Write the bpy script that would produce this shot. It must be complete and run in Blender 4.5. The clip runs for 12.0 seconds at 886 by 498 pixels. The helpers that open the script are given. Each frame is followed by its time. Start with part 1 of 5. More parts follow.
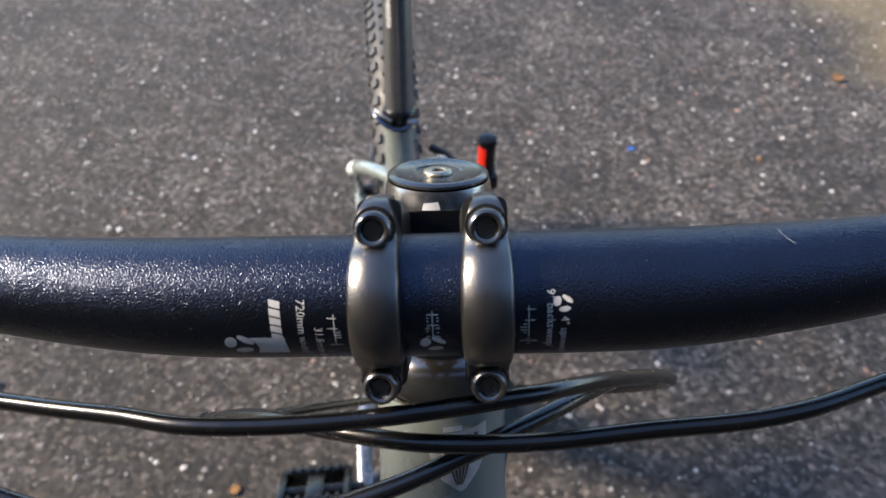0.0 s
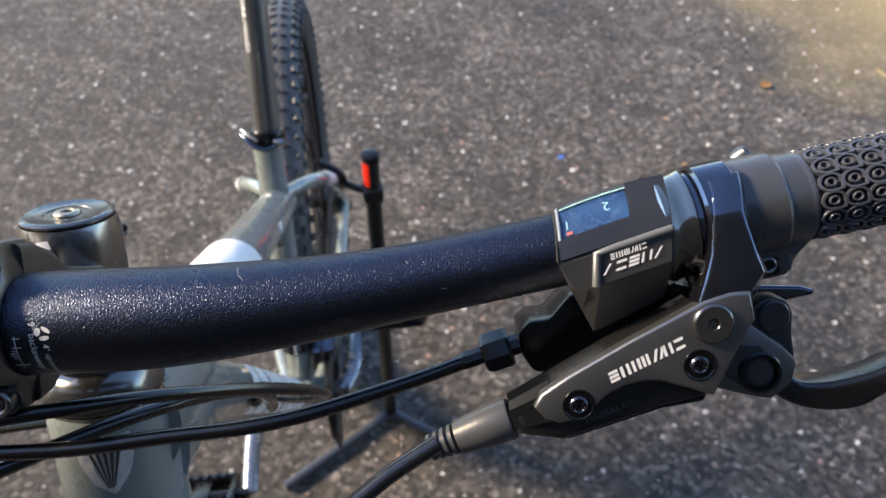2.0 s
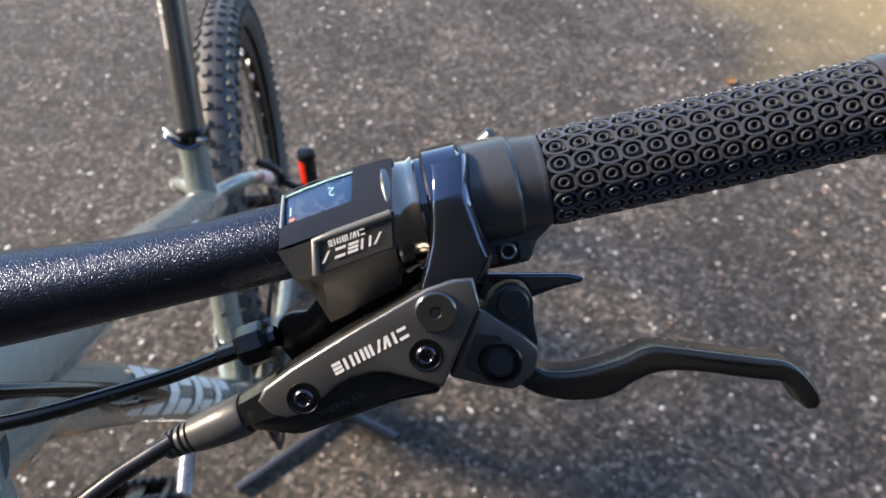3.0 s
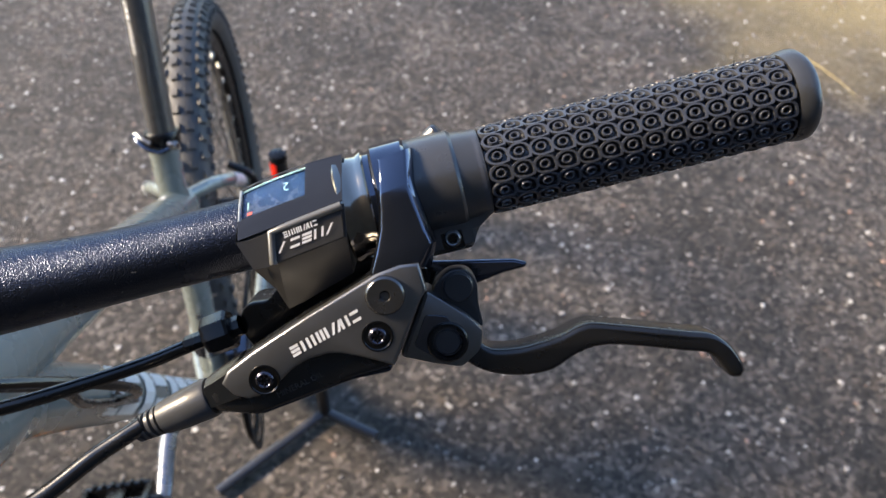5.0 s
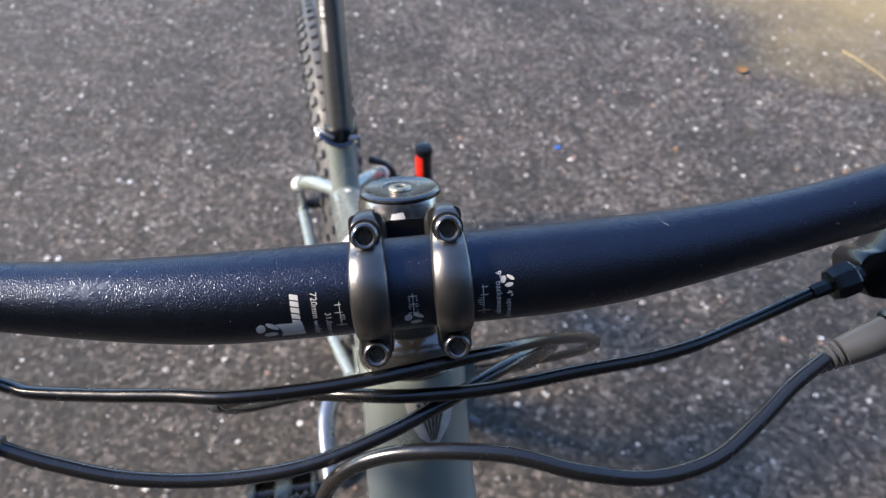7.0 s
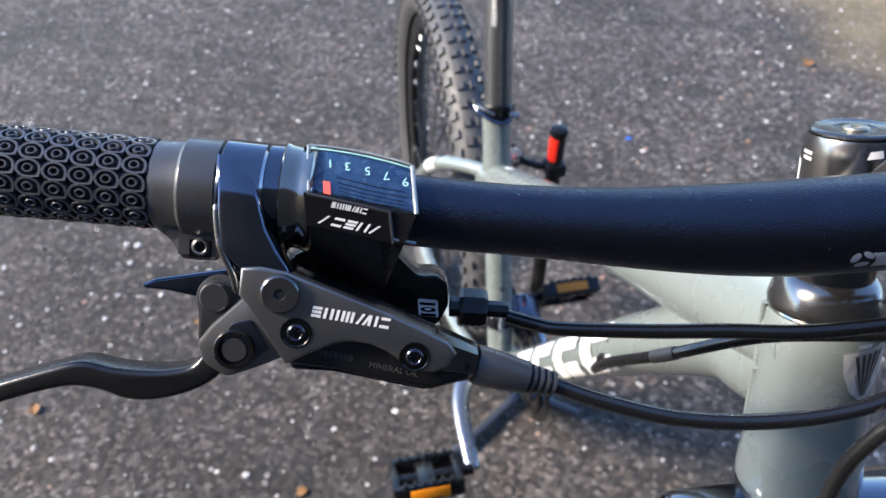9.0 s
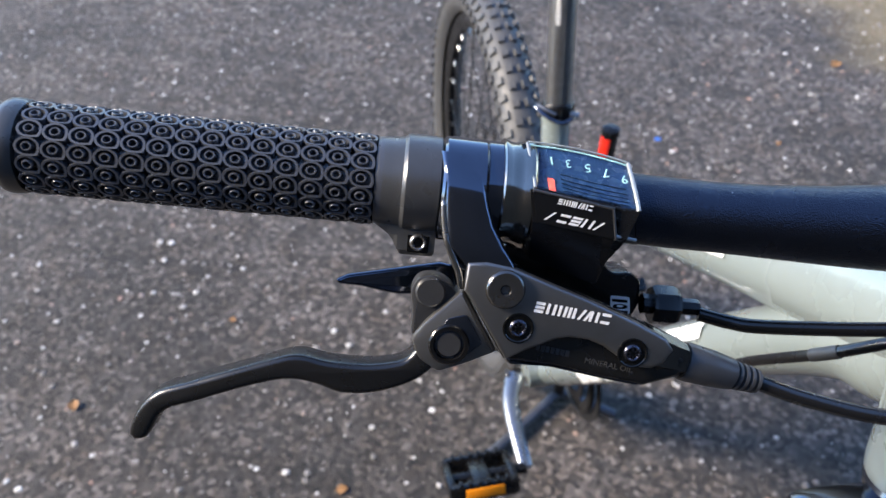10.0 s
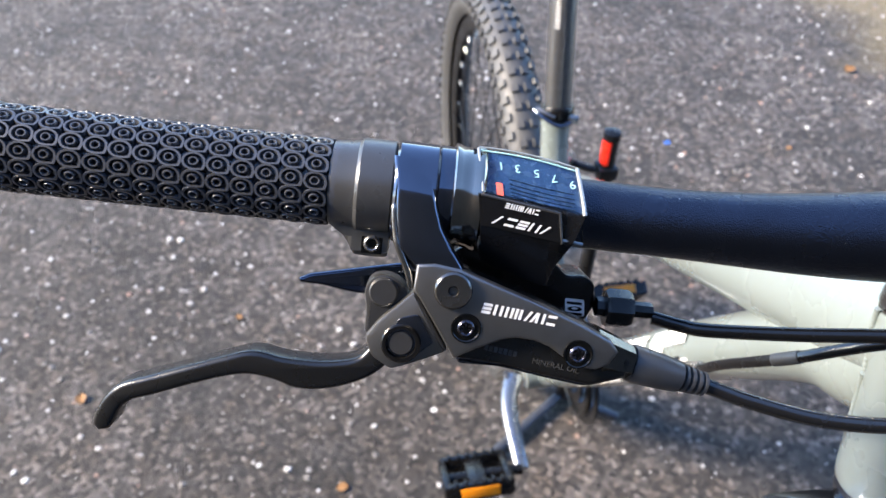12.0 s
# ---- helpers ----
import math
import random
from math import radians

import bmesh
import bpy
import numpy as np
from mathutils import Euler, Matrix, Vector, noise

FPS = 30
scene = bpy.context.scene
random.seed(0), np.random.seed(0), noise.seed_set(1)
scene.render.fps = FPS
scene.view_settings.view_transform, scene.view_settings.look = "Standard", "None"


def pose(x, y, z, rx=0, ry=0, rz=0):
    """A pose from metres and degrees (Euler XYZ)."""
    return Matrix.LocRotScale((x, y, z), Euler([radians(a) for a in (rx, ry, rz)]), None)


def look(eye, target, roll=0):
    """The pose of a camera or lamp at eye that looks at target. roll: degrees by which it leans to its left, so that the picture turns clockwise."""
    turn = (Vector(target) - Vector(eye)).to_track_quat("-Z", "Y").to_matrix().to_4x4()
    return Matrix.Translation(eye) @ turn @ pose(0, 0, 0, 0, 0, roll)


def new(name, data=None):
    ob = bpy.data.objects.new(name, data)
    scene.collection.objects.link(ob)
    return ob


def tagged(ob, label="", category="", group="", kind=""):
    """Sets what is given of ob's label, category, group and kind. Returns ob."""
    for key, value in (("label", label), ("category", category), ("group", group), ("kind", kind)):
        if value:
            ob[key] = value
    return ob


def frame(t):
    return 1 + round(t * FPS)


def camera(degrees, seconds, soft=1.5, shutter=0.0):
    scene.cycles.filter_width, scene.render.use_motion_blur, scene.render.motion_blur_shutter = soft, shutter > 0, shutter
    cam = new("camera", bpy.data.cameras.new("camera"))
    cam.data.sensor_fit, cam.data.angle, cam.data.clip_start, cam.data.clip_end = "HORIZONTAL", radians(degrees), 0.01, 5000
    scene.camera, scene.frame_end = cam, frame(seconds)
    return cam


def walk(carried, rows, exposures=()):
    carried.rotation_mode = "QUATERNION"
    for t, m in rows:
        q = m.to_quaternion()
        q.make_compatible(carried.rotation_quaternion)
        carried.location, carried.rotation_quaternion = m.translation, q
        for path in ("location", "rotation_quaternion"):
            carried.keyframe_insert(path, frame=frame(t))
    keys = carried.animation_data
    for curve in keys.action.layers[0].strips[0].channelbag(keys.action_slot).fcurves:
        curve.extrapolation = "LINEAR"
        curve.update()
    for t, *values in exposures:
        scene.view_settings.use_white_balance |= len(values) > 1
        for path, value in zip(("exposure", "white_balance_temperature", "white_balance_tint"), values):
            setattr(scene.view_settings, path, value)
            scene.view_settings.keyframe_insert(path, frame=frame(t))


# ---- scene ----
cam = camera(62.0, 12.0)
PATH = [
    (0, (0.01, 0.001, 1.254), (-0.049, 1.406, -0.168), 0.1),
    (0.5, (0.033, -0.004, 1.277), (-0.012, 1.406, -0.141), 0.4),
    (1, (0.061, -0.009, 1.287), (0.023, 1.405, -0.128), 0.4),
    (1.5, (0.102, -0.013, 1.291), (0.075, 1.401, -0.123), 0.5),
    (2, (0.15, -0.014, 1.287), (0.132, 1.402, -0.125), 0.4),
    (2.5, (0.192, -0.01, 1.277), (0.183, 1.408, -0.134), 0.4),
    (3, (0.225, -0.01, 1.279), (0.23, 1.407, -0.132), 0.4),
    (3.2, (0.24, -0.009, 1.283), (0.251, 1.409, -0.127), 0.4),
    (4.0, (0.268, -0.007, 1.287), (0.303, 1.392, -0.14), 0.4),
    (4.8, (0.251, -0.016, 1.29), (0.309, 1.374, -0.146), 0.5),
    (5, (0.234, -0.024, 1.288), (0.296, 1.391, -0.124), 0.6),
    (5.5, (0.186, -0.042, 1.292), (0.263, 1.373, -0.119), 0.6),
    (6, (0.122, -0.052, 1.29), (0.213, 1.363, -0.121), 0.7),
    (6.5, (0.065, -0.048, 1.296), (0.167, 1.366, -0.115), 0.8),
    (7, (0.0, -0.045, 1.297), (0.11, 1.368, -0.114), 0.9),
    (7.2, (-0.025, -0.045, 1.301), (0.087, 1.368, -0.11), 0.8),
    (8.0, (-0.1, -0.044, 1.285), (0.009, 1.368, -0.127), 0.8),
    (8.8, (-0.164, -0.042, 1.268), (-0.066, 1.37, -0.145), 0.9),
    (9, (-0.184, -0.04, 1.268), (-0.088, 1.372, -0.145), 1.0),
    (9.5, (-0.225, -0.037, 1.27), (-0.136, 1.376, -0.142), 0.9),
    (10, (-0.248, -0.039, 1.268), (-0.168, 1.374, -0.146), 0.9),
    (10.5, (-0.262, -0.041, 1.271), (-0.189, 1.373, -0.143), 0.8),
    (11, (-0.26, -0.045, 1.273), (-0.196, 1.37, -0.139), 0.8),
    (11.5, (-0.257, -0.046, 1.278), (-0.203, 1.369, -0.135), 0.7),
    (12, (-0.229, -0.044, 1.273), (-0.187, 1.371, -0.14), 0.6),
]
walk(cam, [(t, look(eye, target, roll)) for t, eye, target, roll in PATH],
     [(0.0, 0.88, 7100, 12), (2.0, 1.02, 7350, 12), (5.0, 1.02, 7400, 12), (6.5, 0.97, 7000, 12), (7.0, 1.10, 6750, 12), (9.0, 1.10, 6400, 12), (11.0, 1.05, 6350, 12), (12.0, 1.54, 6600, 12)])
cam.data.dof.use_dof = True
cam.data.dof.focus_distance = 0.24
cam.data.dof.aperture_fstop = 18.0

# ---- light ----
SUN = Vector((-0.84, 0.06, 0.53)).normalized()
world = bpy.data.worlds.new("sky")
scene.world = world
world.use_nodes = True
wn = world.node_tree
sky = wn.nodes.new("ShaderNodeTexSky")
sky.sky_type = "NISHITA"
sky.sun_disc = False
sky.dust_density = 0.1
sky.altitude = 1500
sky.ozone_density = 4.0
sky.sun_elevation = math.asin(SUN.z)
sky.sun_rotation = math.atan2(SUN.x, SUN.y)
wn.links.new(sky.outputs[0], wn.nodes["Background"].inputs[0])
wn.nodes["Background"].inputs[1].default_value = 0.24
sun = new("sun", bpy.data.lights.new("sun", "SUN"))
sun.data.energy = 5.0
sun.data.angle = radians(12)
sun.data.color = (1.0, 0.86, 0.67)
sun.matrix_world = look(SUN * 20, (0, 0, 0))


# ---- materials ----
def material(name, base, rough=0.5, metal=0.0, second=None, scale=40.0, amount=0.5, rough_spread=0.1,
             bump=0.0, bump_scale=400.0, bump_detail=3.0, coat=0.0, spec=0.5, specks=None):
    """A surface with colour, gloss and relief that vary at two scales. specks: (scale, threshold, colour)."""
    m = bpy.data.materials.new(name)
    m.use_nodes = True
    nt = m.node_tree
    b = nt.nodes["Principled BSDF"]
    tc = nt.nodes.new("ShaderNodeTexCoord")
    n1 = nt.nodes.new("ShaderNodeTexNoise")
    n1.inputs["Scale"].default_value = scale
    n1.inputs["Detail"].default_value = 6
    nt.links.new(tc.outputs["Object"], n1.inputs["Vector"])
    ramp = nt.nodes.new("ShaderNodeMapRange")
    ramp.inputs[1].default_value, ramp.inputs[2].default_value = 0.35, 0.65
    ramp.inputs[3].default_value, ramp.inputs[4].default_value = 0.0, amount
    nt.links.new(n1.outputs["Fac"], ramp.inputs[0])
    mix = nt.nodes.new("ShaderNodeMix")
    mix.data_type = "RGBA"
    mix.inputs[6].default_value = (*base, 1)
    mix.inputs[7].default_value = (*(second or [c * 0.7 for c in base]), 1)
    nt.links.new(ramp.outputs[0], mix.inputs[0])
    colour = mix.outputs[2]
    if specks:
        v = nt.nodes.new("ShaderNodeTexNoise")
        v.inputs["Scale"].default_value = specks[0]
        v.inputs["Detail"].default_value = 2
        nt.links.new(tc.outputs["Object"], v.inputs["Vector"])
        step = nt.nodes.new("ShaderNodeMapRange")
        step.inputs[1].default_value, step.inputs[2].default_value = specks[1], specks[1] + 0.03
        nt.links.new(v.outputs["Fac"], step.inputs[0])
        mx = nt.nodes.new("ShaderNodeMix")
        mx.data_type = "RGBA"
        mx.inputs[7].default_value = (*specks[2], 1)
        nt.links.new(step.outputs[0], mx.inputs[0])
        nt.links.new(colour, mx.inputs[6])
        colour = mx.outputs[2]
    nt.links.new(colour, b.inputs["Base Color"])
    b.inputs["Metallic"].default_value = metal
    b.inputs["Coat Weight"].default_value = coat
    b.inputs["Coat Roughness"].default_value = 0.08
    b.inputs["Specular IOR Level"].default_value = spec
    rr = nt.nodes.new("ShaderNodeMapRange")
    rr.inputs[1].default_value, rr.inputs[2].default_value = 0.3, 0.7
    rr.inputs[3].default_value, rr.inputs[4].default_value = max(0.02, rough - rough_spread), rough + rough_spread
    nt.links.new(n1.outputs["Fac"], rr.inputs[0])
    nt.links.new(rr.outputs[0], b.inputs["Roughness"])
    if bump:
        n2 = nt.nodes.new("ShaderNodeTexNoise")
        n2.inputs["Scale"].default_value = bump_scale
        n2.inputs["Detail"].default_value = bump_detail
        nt.links.new(tc.outputs["Object"], n2.inputs["Vector"])
        bp = nt.nodes.new("ShaderNodeBump")
        bp.inputs["Strength"].default_value = 1.0
        bp.inputs["Distance"].default_value = bump
        nt.links.new(n2.outputs["Fac"], bp.inputs["Height"])
        nt.links.new(bp.outputs[0], b.inputs["Normal"])
    return m


BAR = material("satin_black_paint", (0.047, 0.056, 0.080), 0.29, 0.95, scale=60, rough_spread=0.03, bump=0.00022, bump_scale=2300, bump_detail=0.5, specks=(650, 0.76, (0.45, 0.45, 0.45)))
ANOD = material("anodised_dark_grey", (0.240, 0.240, 0.241), 0.34, 0.9, scale=90, rough_spread=0.05, bump=0.00002, bump_scale=2500)
STEMM = material("anodised_stem", (0.165, 0.16, 0.154), 0.34, 0.95, scale=90, rough_spread=0.04, bump=0.00006, bump_scale=2000)
CLAMPM = material("bright_anodised_clamp", (0.33, 0.315, 0.295), 0.25, 1.0, scale=90, rough_spread=0.04, bump=0.00002, bump_scale=2200)
CAPM = material("top_cap_black", (0.15, 0.148, 0.146), 0.26, 0.95, scale=90, rough_spread=0.04)
POLISHED = material("satin_black_steel", (0.19, 0.187, 0.184), 0.22, 1.0, scale=60, rough_spread=0.03, bump=0.00002, bump_scale=2500)
CONEM = material("polished_cone", (0.20, 0.195, 0.19), 0.2, 0.95, scale=60, rough_spread=0.03)
LOCK = material("satin_lock_ring", (0.044, 0.045, 0.047), 0.31, 0.0, scale=150, rough_spread=0.05, bump=0.00005, bump_scale=2800, spec=0.9)
SCREW = material("blued_screw", (0.085, 0.086, 0.11), 0.25, 0.95, scale=300)
# black that stands in for deep shade in gaps and hollows
SHADEBLACK = material("black_as_shade", (0.003, 0.003, 0.003), 0.2, scale=200)
GLOSS = material("gloss_black_metal", (0.13, 0.145, 0.185), 0.10, 0.97, scale=50, rough_spread=0.03, specks=(800, 0.76, (0.5, 0.5, 0.5)))
CHROME = material("dark_chrome", (0.38, 0.345, 0.30), 0.13, 1.0, scale=60, rough_spread=0.05)
BOLTHEAD = material("worn_bolt_steel", (0.27, 0.27, 0.275), 0.32, 0.9, scale=200, rough_spread=0.1)
STEEL = material("bolt_steel", (0.15, 0.148, 0.148), 0.22, 0.9, scale=200, rough_spread=0.1)
CAPBOLT = material("brass_washer", (0.42, 0.38, 0.3), 0.35, 0.9, scale=200)
PLASTIC = material("black_plastic", (0.006, 0.006, 0.0065), 0.23, scale=120, rough_spread=0.08, bump=0.00003, bump_scale=2500, spec=0.38)
PLASTIC_GREY = material("grey_satin_plastic", (0.085, 0.085, 0.086), 0.4, 0.3, scale=120, rough_spread=0.06, bump=0.00002, bump_scale=3000)
RUBBER = material("grip_rubber", (0.058, 0.063, 0.076), 0.34, scale=150, rough_spread=0.08, bump=0.00004, bump_scale=2500, spec=0.7)
RUBBER_GREY = material("boot_rubber", (0.058, 0.060, 0.064), 0.34, scale=150, rough_spread=0.08, bump=0.00005, bump_scale=1500)
HOSE = material("cable_housing", (0.004, 0.004, 0.0045), 0.24, scale=200, rough_spread=0.05, spec=0.7)
HYDRAULIC = material("brake_hose_sheath", (0.010, 0.010, 0.011), 0.24, scale=200, rough_spread=0.06, spec=0.9)
PAINT = material("grey_green_frame_paint", (0.225, 0.262, 0.252), 0.28, 0.2, second=(0.205, 0.243, 0.235), scale=25, coat=0.85, rough_spread=0.04)
WHITE = material("white_decal", (0.84, 0.84, 0.83), 0.4, second=(0.7, 0.7, 0.69), scale=300)
LABEL = material("grey_white_print", (0.62, 0.62, 0.61), 0.5, second=(0.5, 0.5, 0.5), scale=700)
SCRATCH = material("pale_scratch", (0.30, 0.31, 0.33), 0.5, second=(0.12, 0.12, 0.13), scale=900, amount=0.9)
SILVER = material("silver_badge", (0.72, 0.72, 0.71), 0.36, 0.35, scale=200)
TYRE = material("tyre_rubber", (0.055, 0.056, 0.059), 0.55, scale=60, second=(0.085, 0.085, 0.085), bump=0.0002, bump_scale=500)
RIM = material("rim_black", (0.02, 0.02, 0.021), 0.35, 0.5, scale=40)
SPOKE = material("spoke_steel", (0.3, 0.3, 0.3), 0.3, 1.0)
CRANKM = material("crank_grey", (0.25, 0.27, 0.3), 0.3, 0.9, scale=60)
RED = material("red_reflector", (0.75, 0.03, 0.015), 0.25, scale=300)
ORANGE = material("amber_reflector", (0.8, 0.26, 0.01), 0.25, scale=300)
POINTER = material("pointer_red", (0.75, 0.10, 0.07), 0.5)
BLUEDIAL = material("dial_dark", (0.010, 0.03, 0.085), 0.25, scale=300, amount=0.15)
STANDM = material("stand_black_paint", (0.012, 0.012, 0.013), 0.35, scale=60)
CHROMELEG = material("stand_grey_leg", (0.10, 0.105, 0.12), 0.4, 0.6, scale=60)


# ---- building helpers ----
def part(name, bm, mat, parent=None, label="", at=None, smooth=40):
    """Links a bmesh as one mesh object under a thing or a part."""
    bmesh.ops.remove_doubles(bm, verts=bm.verts, dist=1e-6)
    bmesh.ops.recalc_face_normals(bm, faces=bm.faces)
    me = bpy.data.meshes.new(name)
    bm.to_mesh(me)
    bm.free()
    me.materials.append(mat)
    if smooth:
        me.shade_smooth()
        me.set_sharp_from_angle(angle=radians(smooth))
    ob = new(name, me)
    if parent is not None:
        ob.parent = parent
    if at is not None:
        ob.matrix_basis = at
    if label:
        ob["label"] = label
    return ob


def mm(*p):
    return Vector(p) * 0.001


def spline(points, steps=8):
    """A smooth line through the points (Catmull-Rom)."""
    p = [Vector(q) for q in points]
    p = [p[0] * 2 - p[1], *p, p[-1] * 2 - p[-2]]
    out = []
    for a, b, c, d in zip(p, p[1:], p[2:], p[3:]):
        for k in range(steps):
            t = k / steps
            out.append(0.5 * (2 * b + (c - a) * t + (2 * a - 5 * b + 4 * c - d) * t * t + (3 * b - a - 3 * c + d) * t ** 3))
    return [*out, p[-2]]


def sweep(path, radii, segs=20, caps=True, flat=1.0, bm=None):
    """A tube along a line; radii is one number or one a point."""
    bm = bm or bmesh.new()
    path = [Vector(p) for p in path]
    if not isinstance(radii, (list, tuple)):
        radii = [radii] * len(path)
    rings, up = [], None
    for i, p in enumerate(path):
        d = (path[min(i + 1, len(path) - 1)] - path[max(i - 1, 0)]).normalized()
        if up is None:
            up = Vector((0, 0, 1)) if abs(d.z) < 0.9 else Vector((0, 1, 0))
        up = (up - d * up.dot(d)).normalized()
        side = d.cross(up)
        rings.append([bm.verts.new(p + (side * math.cos(a) + up * math.sin(a) * flat) * radii[i])
                      for a in (2 * math.pi * k / segs for k in range(segs))])
    for r, s in zip(rings, rings[1:]):
        for k in range(segs):
            bm.faces.new((r[k], r[(k + 1) % segs], s[(k + 1) % segs], s[k]))
    if caps:
        bm.faces.new(rings[0][::-1])
        bm.faces.new(rings[-1])
    return bm


def turned(profile, segs=32, bm=None):
    """A body of revolution round z; profile: (radius, z) from one end to the other."""
    bm = bm or bmesh.new()
    rings = []
    for r, z in profile:
        if r < 1e-7:
            rings.append([bm.verts.new((0, 0, z))])
        else:
            rings.append([bm.verts.new((r * math.cos(2 * math.pi * k / segs), r * math.sin(2 * math.pi * k / segs), z)) for k in range(segs)])
    for a, b in zip(rings, rings[1:]):
        for k in range(segs):
            q = [a[k % len(a)], a[(k + 1) % len(a)], b[(k + 1) % len(b)], b[k % len(b)]]
            q = list(dict.fromkeys(q))
            if len(q) > 2:
                bm.faces.new(q)
    return bm


def slab(outline, z0, z1, bevel=0.0, segments=2, bm=None):
    """An outline (x, y) raised from z0 to z1, with its upper and lower rims rounded."""
    made = bmesh.new()
    low = [made.verts.new((x, y, z0)) for x, y in outline]
    f = made.faces.new(low)
    up = bmesh.ops.extrude_face_region(made, geom=[f])["geom"]
    for v in up:
        if isinstance(v, bmesh.types.BMVert):
            v.co.z = z1
    bmesh.ops.recalc_face_normals(made, faces=made.faces)
    if bevel:
        rim = [e for e in made.edges if abs(e.verts[0].co.z - e.verts[1].co.z) < 1e-9]
        bmesh.ops.bevel(made, geom=rim, offset=bevel, segments=segments, affect="EDGES", profile=0.5)
    if bm is None:
        return made
    joined(bm, made)
    return bm


def joined(bm, other, m=None):
    """Adds another bmesh to this one."""
    if m is not None:
        bmesh.ops.transform(other, matrix=m, verts=other.verts)
    me = bpy.data.meshes.new("tmp")
    other.to_mesh(me)
    other.free()
    bm.from_mesh(me)
    bpy.data.meshes.remove(me)
    return bm


def box(x, y, z, bevel=0.0, m=None):
    bm = bmesh.new()
    bmesh.ops.create_cube(bm, size=1.0, matrix=Matrix.Diagonal((x, y, z, 1)))
    if bevel:
        bmesh.ops.bevel(bm, geom=bm.edges[:], offset=bevel, segments=2, affect="EDGES", profile=0.5)
    if m is not None:
        bmesh.ops.transform(bm, matrix=m, verts=bm.verts)
    return bm


def loft(rings, caps=True):
    """A skin over rings of points, all with as many points."""
    bm = bmesh.new()
    vs = [[bm.verts.new(p) for p in ring] for ring in rings]
    n = len(vs[0])
    for a, b in zip(vs, vs[1:]):
        for k in range(n):
            bm.faces.new((a[k], a[(k + 1) % n], b[(k + 1) % n], b[k]))
    if caps:
        bm.faces.new(vs[0][::-1])
        bm.faces.new(vs[-1])
    return bm


def rounded(points, r, steps=4):
    """An outline with its corners rounded by about r."""
    out, n = [], len(points)
    for i in range(n):
        a, b, c = (Vector((*points[(i + k) % n], 0)) for k in (-1, 0, 1))
        u, v = a - b, c - b
        q = min(r, u.length * 0.45, v.length * 0.45)
        s, e = b + u.normalized() * q, b + v.normalized() * q
        for k in range(steps + 1):
            t = k / steps
            p = s * (1 - t) ** 2 + b * 2 * t * (1 - t) + e * t * t
            out.append((p.x, p.y))
    return out


def scaled(points, k=0.001):
    return [tuple(c * k for c in p) for p in points]


def aim(p, d):
    """A pose at p whose z axis points along d."""
    return Matrix.Translation(p) @ Vector(d).to_track_quat("Z", "Y").to_matrix().to_4x4()


def lettering(text, size, depth=0.00006):
    """A bmesh of the words in the built-in font, on the xy plane, middle at the origin."""
    cu = bpy.data.curves.new("words", "FONT")
    cu.body, cu.size, cu.align_x, cu.align_y, cu.resolution_u = text, size, "CENTER", "CENTER", 2
    ob = bpy.data.objects.new("words", cu)
    me = bpy.data.meshes.new_from_object(ob)
    bm = bmesh.new()
    bm.from_mesh(me)
    bpy.data.objects.remove(ob)
    bpy.data.meshes.remove(me)
    bpy.data.curves.remove(cu)
    for v in bm.verts:
        v.co.z += depth
    return bm


